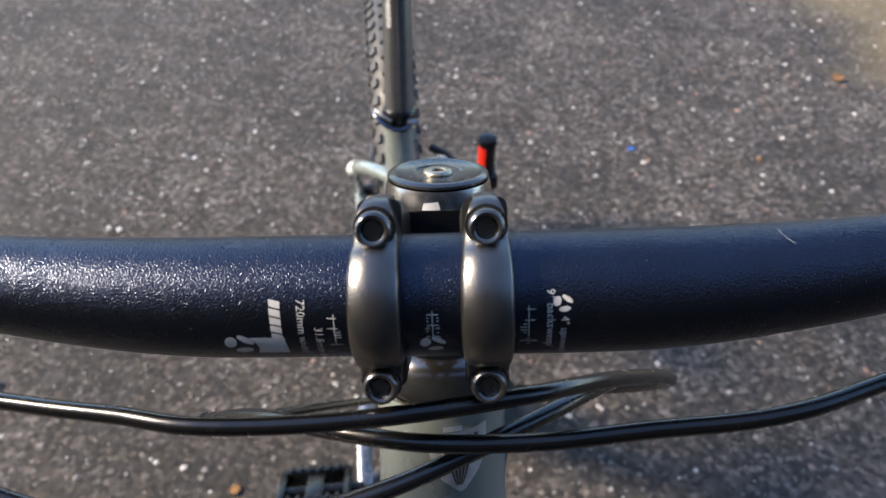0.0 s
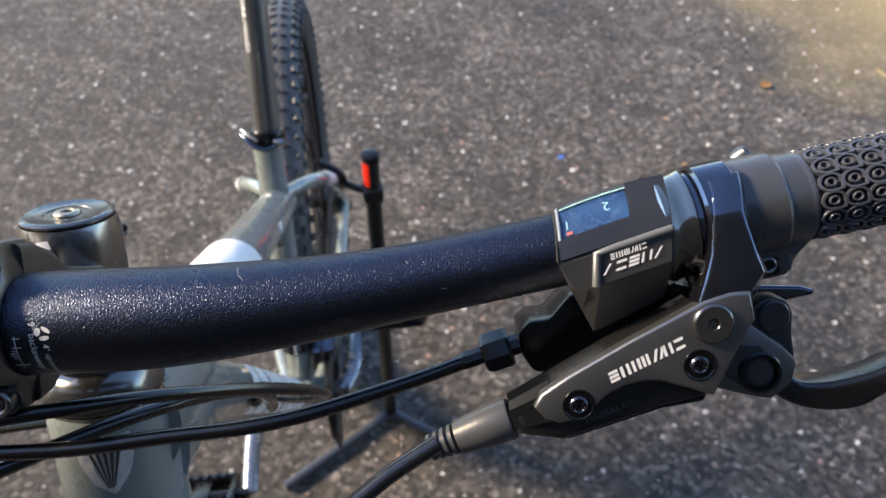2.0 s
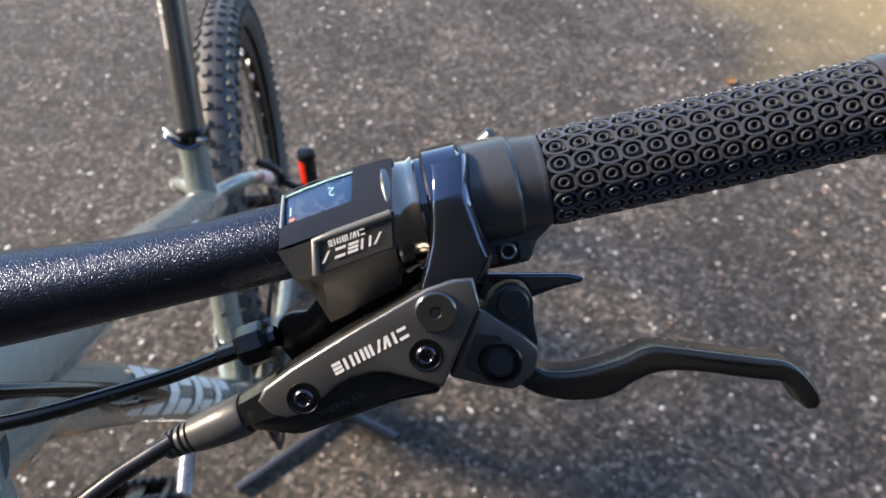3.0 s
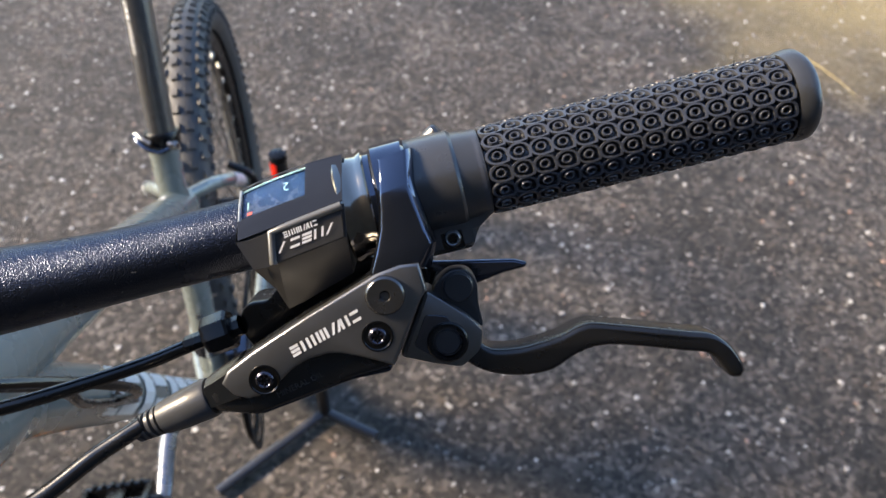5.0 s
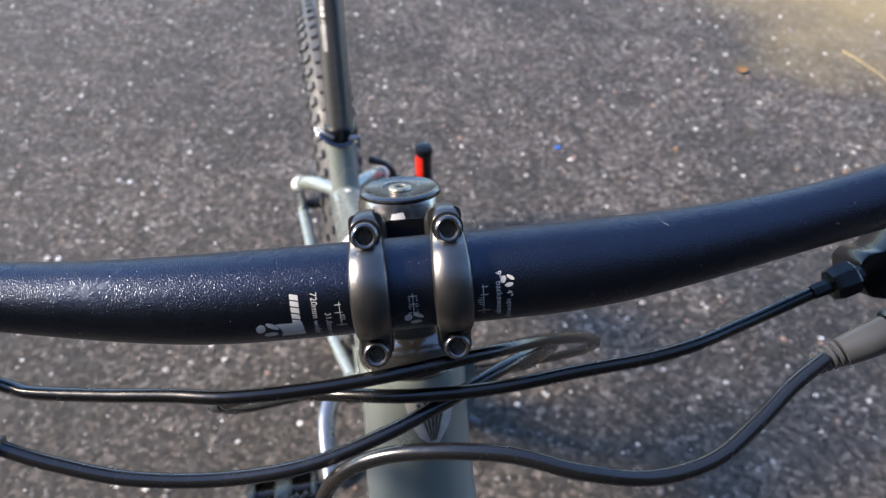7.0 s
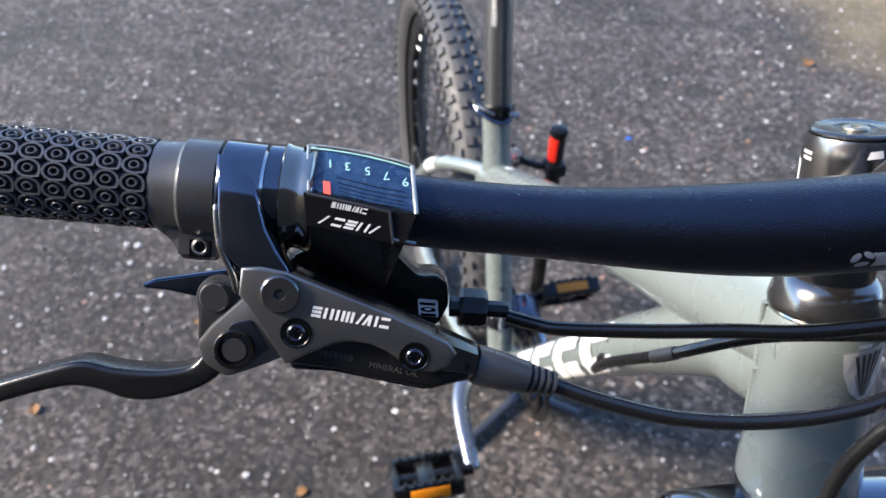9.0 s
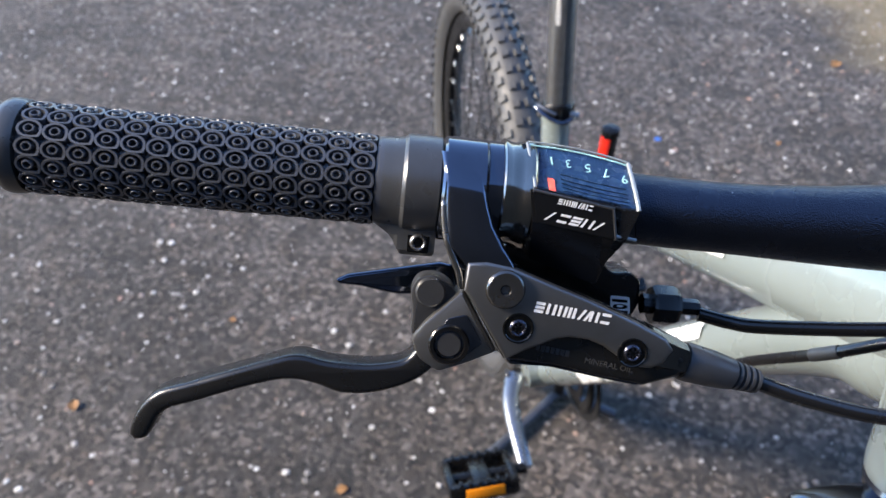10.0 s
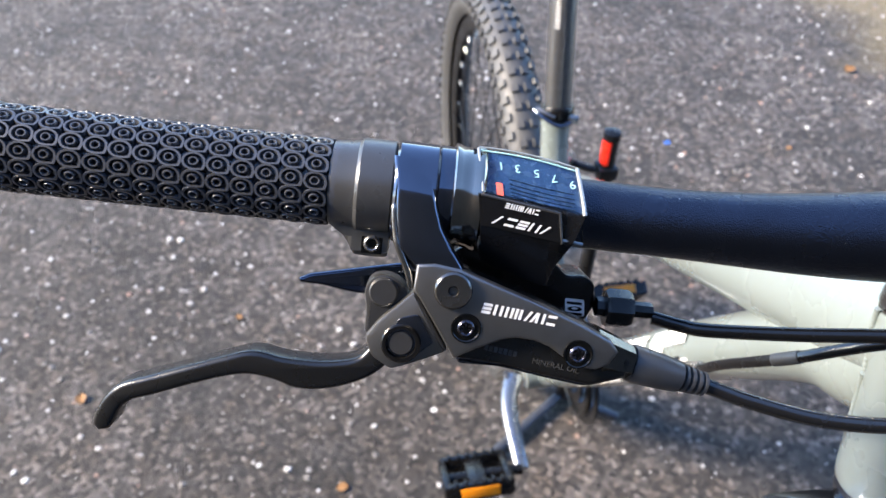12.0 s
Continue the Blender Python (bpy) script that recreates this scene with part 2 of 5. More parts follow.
# ---- setting: asphalt ----
def asphalt():
    """Worn asphalt: dark binder, stone chips of many greys, broad stains."""
    m = bpy.data.materials.new("worn_asphalt")
    m.use_nodes = True
    nt = m.node_tree
    b = nt.nodes["Principled BSDF"]
    tc = nt.nodes.new("ShaderNodeTexCoord")
    vor = nt.nodes.new("ShaderNodeTexVoronoi")
    vor.inputs["Scale"].default_value = 105
    warp = nt.nodes.new("ShaderNodeTexNoise")
    warp.inputs["Scale"].default_value = 60
    nt.links.new(tc.outputs["Object"], warp.inputs["Vector"])
    bend = nt.nodes.new("ShaderNodeMix")
    bend.data_type = "VECTOR"
    bend.inputs[0].default_value = 0.008
    nt.links.new(tc.outputs["Object"], bend.inputs[4])
    nt.links.new(warp.outputs["Color"], bend.inputs[5])
    nt.links.new(bend.outputs[1], vor.inputs["Vector"])
    fine = nt.nodes.new("ShaderNodeTexNoise")
    fine.inputs["Scale"].default_value, fine.inputs["Detail"].default_value = 500, 3
    nt.links.new(tc.outputs["Object"], fine.inputs["Vector"])
    ramp = nt.nodes.new("ShaderNodeValToRGB")
    el = ramp.color_ramp.elements
    el[0].position, el[0].color = 0.0, (0.014, 0.0125, 0.0115, 1)
    el[1].position, el[1].color = 1.0, (0.22, 0.205, 0.19, 1)
    for pos, c in ((0.4, (0.045, 0.041, 0.038, 1)), (0.75, (0.082, 0.074, 0.068, 1)), (0.9, (0.135, 0.118, 0.104, 1)), (0.96, (0.17, 0.155, 0.145, 1))):
        el.new(pos).color = c
    sep = nt.nodes.new("ShaderNodeSeparateColor")
    nt.links.new(vor.outputs["Color"], sep.inputs[0])
    nt.links.new(sep.outputs[0], ramp.inputs[0])
    colour = ramp.outputs[0]
    # broad light and dark areas, then brown stains a hand wide
    for size, dark, pale, amount in ((2.5, (0.68, 0.67, 0.655), (1.4, 1.37, 1.34), 0.9), (14.0, (0.66, 0.58, 0.50), (1.2, 1.2, 1.22), 0.8), (45.0, (0.72, 0.70, 0.69), (1.2, 1.2, 1.2), 0.8)):
        n = nt.nodes.new("ShaderNodeTexNoise")
        n.inputs["Scale"].default_value, n.inputs["Detail"].default_value = size, 5
        nt.links.new(tc.outputs["Object"], n.inputs["Vector"])
        f = nt.nodes.new("ShaderNodeMapRange")
        f.inputs[1].default_value, f.inputs[2].default_value = 0.36, 0.64
        nt.links.new(n.outputs["Fac"], f.inputs[0])
        tone = nt.nodes.new("ShaderNodeMix")
        tone.data_type = "RGBA"
        tone.inputs[6].default_value, tone.inputs[7].default_value = (*dark, 1), (*pale, 1)
        nt.links.new(f.outputs[0], tone.inputs[0])
        mix = nt.nodes.new("ShaderNodeMix")
        mix.data_type, mix.blend_type = "RGBA", "MULTIPLY"
        mix.inputs[0].default_value = amount
        nt.links.new(colour, mix.inputs[6])
        nt.links.new(tone.outputs[2], mix.inputs[7])
        colour = mix.outputs[2]
    # soft shade at the front left, painted into the asphalt colour
    shade_far = nt.nodes.new("ShaderNodeVectorMath")
    shade_far.operation = "DISTANCE"
    shade_far.inputs[1].default_value = (-0.90, 0.70, 0.0)
    nt.links.new(tc.outputs["Object"], shade_far.inputs[0])
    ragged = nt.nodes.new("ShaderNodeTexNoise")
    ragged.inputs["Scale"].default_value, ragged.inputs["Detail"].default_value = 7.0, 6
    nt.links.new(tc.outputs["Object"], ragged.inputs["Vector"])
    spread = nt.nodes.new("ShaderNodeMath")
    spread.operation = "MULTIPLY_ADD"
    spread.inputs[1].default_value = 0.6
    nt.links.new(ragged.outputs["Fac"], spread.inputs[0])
    nt.links.new(shade_far.outputs["Value"], spread.inputs[2])
    shade_amount = nt.nodes.new("ShaderNodeMapRange")
    shade_amount.inputs[1].default_value, shade_amount.inputs[2].default_value = 1.25, 0.70
    shade_amount.inputs[3].default_value, shade_amount.inputs[4].default_value = 0.0, 0.9
    nt.links.new(spread.outputs[0], shade_amount.inputs[0])
    painted_shade = nt.nodes.new("ShaderNodeMix")
    painted_shade.data_type, painted_shade.blend_type = "RGBA", "MULTIPLY"
    painted_shade.inputs[7].default_value = (0.70, 0.70, 0.71, 1)
    nt.links.new(shade_amount.outputs[0], painted_shade.inputs[0])
    nt.links.new(colour, painted_shade.inputs[6])
    colour = painted_shade.outputs[2]
    # warm light on the far right ground, painted in as a yellow patch
    far = nt.nodes.new("ShaderNodeVectorMath")
    far.operation = "DISTANCE"
    far.inputs[1].default_value = (2.05, 2.65, 0.0)
    nt.links.new(tc.outputs["Object"], far.inputs[0])
    light_noise = nt.nodes.new("ShaderNodeTexNoise")
    light_noise.inputs["Scale"].default_value, light_noise.inputs["Detail"].default_value = 3.2, 8
    nt.links.new(tc.outputs["Object"], light_noise.inputs["Vector"])
    uneven = nt.nodes.new("ShaderNodeMath")
    uneven.operation = "MULTIPLY_ADD"
    uneven.inputs[1].default_value = 1.0
    nt.links.new(light_noise.outputs["Fac"], uneven.inputs[0])
    nt.links.new(far.outputs["Value"], uneven.inputs[2])
    cover = nt.nodes.new("ShaderNodeMapRange")
    cover.inputs[1].default_value, cover.inputs[2].default_value = 1.57, 0.70
    cover.inputs[3].default_value, cover.inputs[4].default_value = 0.0, 0.8
    nt.links.new(uneven.outputs[0], cover.inputs[0])
    warm_light = nt.nodes.new("ShaderNodeMix")
    warm_light.data_type = "RGBA"
    warm_light.inputs[7].default_value = (0.36, 0.28, 0.135, 1)
    nt.links.new(cover.outputs[0], warm_light.inputs[0])
    nt.links.new(colour, warm_light.inputs[6])
    nt.links.new(warm_light.outputs[2], b.inputs["Base Color"])
    b.inputs["Roughness"].default_value = 0.75
    add = nt.nodes.new("ShaderNodeMath")
    add.operation = "MULTIPLY_ADD"
    add.inputs[1].default_value = -0.35
    nt.links.new(vor.outputs["Distance"], add.inputs[0])
    nt.links.new(fine.outputs["Fac"], add.inputs[2])
    bp = nt.nodes.new("ShaderNodeBump")
    bp.inputs["Distance"].default_value = 0.0035
    nt.links.new(add.outputs[0], bp.inputs["Height"])
    nt.links.new(bp.outputs[0], b.inputs["Normal"])
    return m


def chip_stone():
    m = bpy.data.materials.new("stone_chip")
    m.use_nodes = True
    nt = m.node_tree
    b = nt.nodes["Principled BSDF"]
    geo = nt.nodes.new("ShaderNodeNewGeometry")
    ramp = nt.nodes.new("ShaderNodeValToRGB")
    el = ramp.color_ramp.elements
    el[0].position, el[0].color = 0.0, (0.16, 0.15, 0.14, 1)
    el[1].position, el[1].color = 1.0, (0.72, 0.70, 0.67, 1)
    for pos, c in ((0.45, (0.19, 0.175, 0.16, 1)), (0.58, (0.33, 0.20, 0.15, 1)), (0.64, (0.29, 0.27, 0.255, 1)), (0.85, (0.50, 0.48, 0.455, 1))):
        el.new(pos).color = c
    nt.links.new(geo.outputs["Random Per Island"], ramp.inputs[0])
    nt.links.new(ramp.outputs[0], b.inputs["Base Color"])
    b.inputs["Roughness"].default_value = 0.55
    return m


bm = bmesh.new()
bmesh.ops.create_grid(bm, x_segments=8, y_segments=8, size=400)
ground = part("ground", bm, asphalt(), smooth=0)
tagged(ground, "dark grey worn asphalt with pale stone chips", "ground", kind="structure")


def chips(count):
    """Low broken stones pressed into the asphalt."""
    rng = random.Random(4)
    verts, faces = [], []
    for _ in range(count):
        x, y = rng.uniform(-2.0, 2.2), rng.uniform(0.35, 3.4)
        r = 0.0019 + 0.0058 * rng.random() ** 3.0
        n, a0, base = rng.choice((5, 6, 7)), rng.random() * 6.28, len(verts)
        ring = [(a0 + 2 * math.pi * k / n, r * rng.uniform(0.75, 1.25)) for k in range(n)]
        verts += [(x + q * math.cos(a), y + q * math.sin(a), -0.0004) for a, q in ring]
        verts += [(x + q * 0.7 * math.cos(a), y + q * 0.7 * math.sin(a), r * rng.uniform(0.25, 0.5)) for a, q in ring]
        faces += [(base + k, base + (k + 1) % n, base + n + (k + 1) % n, base + n + k) for k in range(n)]
        faces.append(tuple(base + n + k for k in range(n)))
    me = bpy.data.meshes.new("stone_chips")
    me.from_pydata(verts, [], faces)
    me.materials.append(chip_stone())
    return tagged(new("stone_chips", me), "pale stone chips set in the asphalt", "gravel", kind="stuff")


chips(8500)

# unseen dark wall, added behind the camera to darken what the metal reflects
BACKDROP = material("dark_backdrop", (0.030, 0.028, 0.026), 0.85, second=(0.022, 0.020, 0.019), scale=3.0, bump=0.002, bump_scale=120)
added_dark_wall = part("added_dark_wall", box(24.0, 0.3, 2.75, 0.01, Matrix.Translation((0, -1.2, 1.375))), BACKDROP)
tagged(added_dark_wall, "plain dark wall added unseen behind the camera to darken reflections", "wall", kind="structure")

# ---- the bicycle ----
# bar frame: x along the handlebar, y up its face, z out towards the front
EX, EY, EZ = Vector((0.9986, 0.0335, 0.0414)), Vector((-0.0531, 0.5665, 0.8224)), Vector((0.004, -0.8234, 0.5674))
H = Matrix.Translation((-0.0007, 0.1269, 1.1096)) @ Matrix((EX, EY, EZ)).transposed().to_4x4()
# frame of the bicycle: y to the rear, z up
B = Matrix.Translation((0.0, 0.198, 0.0)) @ pose(0, 0, 0, 0, 0, 8.1)

bicycle = new("bicycle")
tagged(bicycle, "grey-green mountain bicycle with black handlebar, held by a floor stand", "bicycle")


def sub(name, bm, mat, parent, label="", smooth=40):
    """A piece of a part; its points are in the parent's own frame."""
    return part(name, bm, mat, parent, label, None, smooth)


# -- handlebar --
def bar_line(x):
    """Height of the bar's centre line (mm) at a distance from its middle."""
    a = abs(x)
    if a < 45:
        return 0.0
    if a < 165:
        t = (a - 45) / 120
        return 12.6 * t * t * (1.35 - 0.35 * t)
    return 12.6 + (a - 165) * 0.187


def bar_depth(x):
    return -4.0 * min(1.0, abs(x) / 200)


def bar_radius(x):
    t = min(1, max(0, (abs(x) - 48) / 110))
    return 15.85 + (11.2 - 15.85) * t * t * (3 - 2 * t)


xs = [-352 + 5.5 * k for k in range(129)]
handlebar = part("handlebar", sweep([mm(x, bar_line(x), bar_depth(x)) for x in xs], [bar_radius(x) / 1000 for x in xs], 56), BAR, bicycle,
                 "satin black swept alloy handlebar with white print", H, smooth=60)


def on_bar(bm, x, angle, turn=0.0):
    """Wraps a flat bmesh round the bar at x (mm); angle: degrees up from the front."""
    bmesh.ops.rotate(bm, cent=(0, 0, 0), matrix=Matrix.Rotation(radians(turn), 3, "Z"), verts=bm.verts)
    for v in bm.verts:
        px = x + v.co.x * 1000
        r = bar_radius(px) + 0.06 + v.co.z * 1000
        a = radians(angle) + v.co.y * 1000 / r
        v.co = mm(px, bar_line(px) + r * math.sin(a), bar_depth(px) + r * math.cos(a))
    return bm


def patch(outline, cuts=3):
    """A flat outline (mm), cut finely enough to be bent."""
    bm = bmesh.new()
    bm.faces.new([bm.verts.new(mm(x, y, 0)) for x, y in outline])
    bmesh.ops.triangulate(bm, faces=bm.faces)
    bmesh.ops.subdivide_edges(bm, edges=bm.edges[:], cuts=cuts, use_grid_fill=True)
    return bm


def bar_rect(w, h):
    return [(-w / 2, -h / 2), (w / 2, -h / 2), (w / 2, h / 2), (-w / 2, h / 2)]


def oval(w, h, turn=0.0, n=16):
    c, s = math.cos(radians(turn)), math.sin(radians(turn))
    return [(w * math.cos(a) * c - h * math.sin(a) * s, w * math.cos(a) * s + h * math.sin(a) * c) for a in (2 * math.pi * k / n for k in range(n))]


def blocks(count, height, width, gap, slant=0.0):
    """Plain blocks in a row (mm), in place of a maker's name."""
    out = []
    for k in range(count):
        x = k * (width + gap)
        out.append([(x, 0), (x + width, 0), (x + width + slant, height), (x + slant, height)])
    return out


def strokes(kinds, height, width, gap, slant=0.0, line=0.7):
    """Rows of plain strokes (mm) in place of a maker's name: 'v2' two uprights, 'h3' three level bars, 'd' one leaning bar."""
    out, x = [], 0.0
    for kind in kinds:
        n = int(kind[1])
        w = line if kind == "v1" else width * (1.3 if kind == "v3" else 1.0)
        def quad(x0, x1, y0, y1, lean=slant):
            return [(x0 + lean * y0 / height, y0), (x1 + lean * y0 / height, y0), (x1 + lean * y1 / height, y1), (x0 + lean * y1 / height, y1)]
        for k in range(n):
            if kind[0] == "v":
                at = x + (w - line) * k / max(1, n - 1)
                out.append(quad(at, at + line, 0, height))
            elif kind[0] == "h":
                at = (height - line) * k / max(1, n - 1)
                out.append(quad(x, x + w, at, at + line))
            else:
                at = x + (w - line) * k / max(1, n - 1)
                out.append(quad(at, at + line, 0, height, slant + width * 0.5))
        x += w + gap
    return out


def several(outlines, cuts=1):
    bm = bmesh.new()
    for o in outlines:
        joined(bm, patch(o, cuts))
    return bm


def left_words(text, size):
    """Words that start at the origin and run along x."""
    bm = lettering(text, size)
    low = min(v.co.x for v in bm.verts)
    for v in bm.verts:
        v.co.x -= low
    bmesh.ops.subdivide_edges(bm, edges=[e for e in bm.edges if e.calc_length() > size * 0.3], cuts=2)
    return bm


sub("print", on_bar(left_words("720mm wide/", 0.0030), -28.6, 11, -90), LABEL, handlebar, "small white lettering", 0)
sub("print", on_bar(left_words("31.8mm dia/", 0.0028), -24.6, -15, -90), LABEL, handlebar, "small white lettering", 0)
sub("print", on_bar(left_words("9° backsweep/", 0.0029), 31.6, 16, -90), LABEL, handlebar, "small white lettering", 0)
sub("print", on_bar(left_words("4° upsweep/", 0.0027), 35.0, -8, -90), LABEL, handlebar, "small white lettering", 0)
for o in blocks(7, 2.7, 1.75, 0.45, 0.7):
    sub("name_block", on_bar(patch(o, 2), -36.2, 12, -90), LABEL, handlebar, "white block", 0)
sub("print", on_bar(patch([(-3.4, -3.2), (4.6, -3.2), (4.2, 3.0), (-4.6, 3.0), (-3.2, 1.2), (-2.6, -1.0)], 4), -37.4, -36, 0), LABEL, handlebar, "white block", 0)
for x, a, k in ((-44.6, -35, 1.0), (34.6, 3, 0.62), (3.3, -37, 0.85)):
    for dx, da, w, h, tn in ((-2.3, 4, 1.5, 2.7, -20), (1.6, 7, 2.4, 1.3, -35), (0.6, -7, 2.3, 1.5, 8)):
        sub("mark", on_bar(patch(oval(w * k, h * k * 0.75, tn), 1), x + dx * k, a + da * k, 0), LABEL, handlebar, "", 0)


def ruler(x, top, ticks):
    """A centring scale printed round the bar."""
    bm = on_bar(patch(bar_rect(0.22, 8.5), 5), x, top - 15)
    for k, (da, w, off) in enumerate(ticks):
        joined(bm, on_bar(patch(bar_rect(w, 0.26), 1), x + off, top - da))
    return sub("ruler", bm, LABEL, handlebar, "fine white scale", 0)


ruler(3.3, -1, [(3, 2.9, 0), (13, 2.9, 0), (16, 1.1, -1.2), (16, 1.1, 1.2), (6, 0.5, -1.2), (9, 0.5, -1.2), (6, 0.5, 1.2), (9, 0.5, 1.2), (19, 0.5, -1.2), (21, 0.5, 1.2), (25, 1.1, -1.2), (25, 1.1, 1.2)])
ruler(-20.6, -3, [(3, 2.2, -0.5), (13, 2.6, -0.5), (17, 1.2, 0.8), (20, 1.4, 0.8), (23, 1.4, 0.8), (32, 3.4, 0)])
ruler(26.4, 2, [(3, 2.2, 0.5), (13, 2.6, 0.3), (17, 1.0, -0.9), (20, 1.6, -1.2), (23, 1.6, -1.2), (26, 1.0, -0.9), (36, 4.2, 0), (33, 0.8, 0), (40, 0.8, 0)])
sub("scratch", on_bar(patch([(-1.2, 3.4), (-1.08, 3.42), (-0.98, 1.6), (-0.15, -0.6), (1.4, -2.6), (1.34, -2.8), (-0.3, -0.75), (-1.12, 1.5)], 1), 90.0, 58), SCRATCH, handlebar, "pale curved scratch", 0)


# -- bolts and buttons --
def bolt_mesh(r, h, socket, sides=6, washer=0.0):
    """A socket-headed bolt standing on z = 0 (mm)."""
    bm = turned(scaled([(r * 0.98, 0), (r, h * 0.25), (r, h - 0.9), (r - 0.25, h - 0.4), (r - 0.8, h), (socket * 1.3, h - 0.05), (socket * 1.05, h - 0.5)]), 28)
    joined(bm, turned(scaled([(socket, h - 0.35), (socket, h - 2.4), (0, h - 2.6)]), sides))
    if washer:
        joined(bm, turned(scaled([(r - 0.5, 0.6), (washer, 0.6), (washer, -0.4)]), 28))
    return bm


def put(bm, x, y, z, turn=0.0):
    bmesh.ops.transform(bm, matrix=Matrix.Translation(mm(x, y, z)) @ Matrix.Rotation(radians(turn), 4, "Z"), verts=bm.verts)
    return bm


# -- stem --
S = Vector((0.03, -0.39, -0.92)).normalized()
A = aim(Vector((0.0, 0.198, 1.093)), -S)
HA = H.inverted() @ A
bm = bmesh.new()


def squarish(cx, w, y0, y1, z, r=3.0):
    return [mm(x, y, z) for x, y in rounded([(cx - w / 2, y0), (cx + w / 2, y0), (cx + w / 2, y1), (cx - w / 2, y1)], r, 3)]


for cx, far in ((-10.4, -7.5), (16.6, 11.5)):
    joined(bm, loft([squarish(cx, 11.6, -25.5, 25.0, -1), squarish(cx, 11.6, -25.0, 24.0, -9), squarish(cx * 0.9 + 0.3, 11.5, -20, 19, -22), squarish(far, 13, -18, 11, -36), squarish(far, 16, -17, 6, -60)]))
stem = part("stem", bm, STEMM, bicycle, "dark grey anodised stem with two bar clamps", H)
bm = turned(scaled([(14, -46), (18.2, -46), (18.8, -45), (18.8, -10), (18.1, -4.4), (17.4, -2.4), (14, -2.2)]), 64)
bmesh.ops.transform(bm, matrix=HA, verts=bm.verts)
sub("steerer_clamp", bm, CLAMPM, stem, "bright round steerer clamp")
# stem metal in shadow here, so the shade is painted on as black
sub("front_bridge", loft([squarish(3.1, 17, -14, 19.4, -17.5, 1.2), squarish(3.1, 17, -14, 18.0, -29, 1.2), squarish(3.1, 20, -15, 9, -40)]), SHADEBLACK, stem, "bridge between the clamps, its shade painted black")


def strap(cx):
    outer = [(25.2, -8), (25.8, 3), (24.6, 7.8), (22, 9.4), (15.9, 9.9)] + [(20.4 * math.sin(radians(a)), 20.4 * math.cos(radians(a))) for a in (45, 36, 27, 18, 9, 0, -9, -18, -27, -36, -45)] + [(-15.9, 8.9), (-22, 8.2), (-25, 6.4), (-26.2, 2), (-25.6, -8)]
    inner = [(-16.6, -8), (-16.1, 0)] + [(16.0 * math.sin(radians(a)), 16.0 * math.cos(radians(a))) for a in (-70, -45, -20, 0, 20, 45, 70)] + [(16.1, 0), (16.6, -8)]
    rings = []
    for u, lift in ((-1.0, -1.7), (-0.86, -0.25), (-0.1, 0.45), (0.86, 0.0), (1.0, -1.2)):
        ring = []
        for i, (y, z) in enumerate(outer + inner):
            k = lift if i < len(outer) else 0.0
            n = Vector((y, z + 2)).normalized() * k
            w = 6.3 * (1 - 0.16 * max(0, min(1, (abs(y) - 8) / 14)))
            if abs(y) > 20:
                w *= math.sqrt(max(0.2, 1 - ((abs(y) - 20) / 7.2) ** 2))
            ring.append(mm(cx + u * w, y + n.x, z + n.y))
        rings.append(ring)
    return loft(rings)


for cx in (-10.4, 16.6):
    sub("bar_clamp", strap(cx), STEMM, stem, "grey half-ring clamp", 55)
    for y, z in ((19.4, 9.6), (-20.6, 8.2)):
        sub("bolt", put(bolt_mesh(4.5, 5.2, 2.6, 6, 5.2), cx + 0.1, y, z, 12), STEEL, stem, "dark socket bolt", 35)
cap = turned(scaled([(17.0, -2.0), (17.4, -1.6), (17.3, -0.8), (16.4, -0.1), (15.0, 0.1), (14.4, -0.2), (9.0, -0.5), (8.6, -0.9)]), 56)
joined(cap, turned(scaled([(8.7, -0.95), (0, -0.95)]), 56))
bmesh.ops.transform(cap, matrix=HA, verts=cap.verts)
sub("top_cap", cap, CAPM, stem, "black top cap with a polished rim")
cb = bolt_mesh(5.2, 1.6, 2.0)
bmesh.ops.transform(cb, matrix=HA @ Matrix.Translation(mm(0, 0, -1.2)), verts=cb.verts)
sub("cap_bolt", cb, CAPBOLT, stem, "pale brass bolt")


def on_clamp(bm, angle, height, turn=0.0):
    """Wraps a flat bmesh on the steerer clamp (its own axis z)."""
    bmesh.ops.rotate(bm, cent=(0, 0, 0), matrix=Matrix.Rotation(radians(turn), 3, "Z"), verts=bm.verts)
    for v in bm.verts:
        a = radians(angle) + v.co.x / 0.0189
        v.co = HA @ Vector((0.01890 * math.cos(a), 0.01888 * math.sin(a), height / 1000 + v.co.y))
    return bm


front = HA.to_3x3().inverted() @ Vector((0, 0, 1))
FRONT = math.degrees(math.atan2(front.y, front.x))
sub("stem_mark_or_glint", on_clamp(patch([(-3, -1.6), (3.4, -1.2), (2.6, 2.0), (-2.2, 1.4)], 2), FRONT - 6, -7.2), WHITE, stem, "small white mark", 0)
sub("stem_mark_or_glint", on_clamp(patch([(-1.2, -2.2), (1.0, -2.6), (1.6, 2.2), (-0.4, 1.6)], 2), FRONT + 38, -22), LABEL, stem, "small white mark", 0)
# sun reflection on the clamp's left flank, painted as a white patch
sub("stem_mark_or_glint", on_clamp(patch([(-3.4, -7.2), (3.0, -7.2), (3.6, 7.0), (-3.0, 7.6)], 2), FRONT - 116, -21), WHITE, stem, "white patch painted as a sun reflection", 0)
for k in (0, 1):
    sub("stem_mark_or_glint", on_clamp(several(blocks(4, 1.5, 1.2, 0.3)), FRONT - 98, -10 - 2.4 * k), LABEL, stem, "tiny white print", 0)
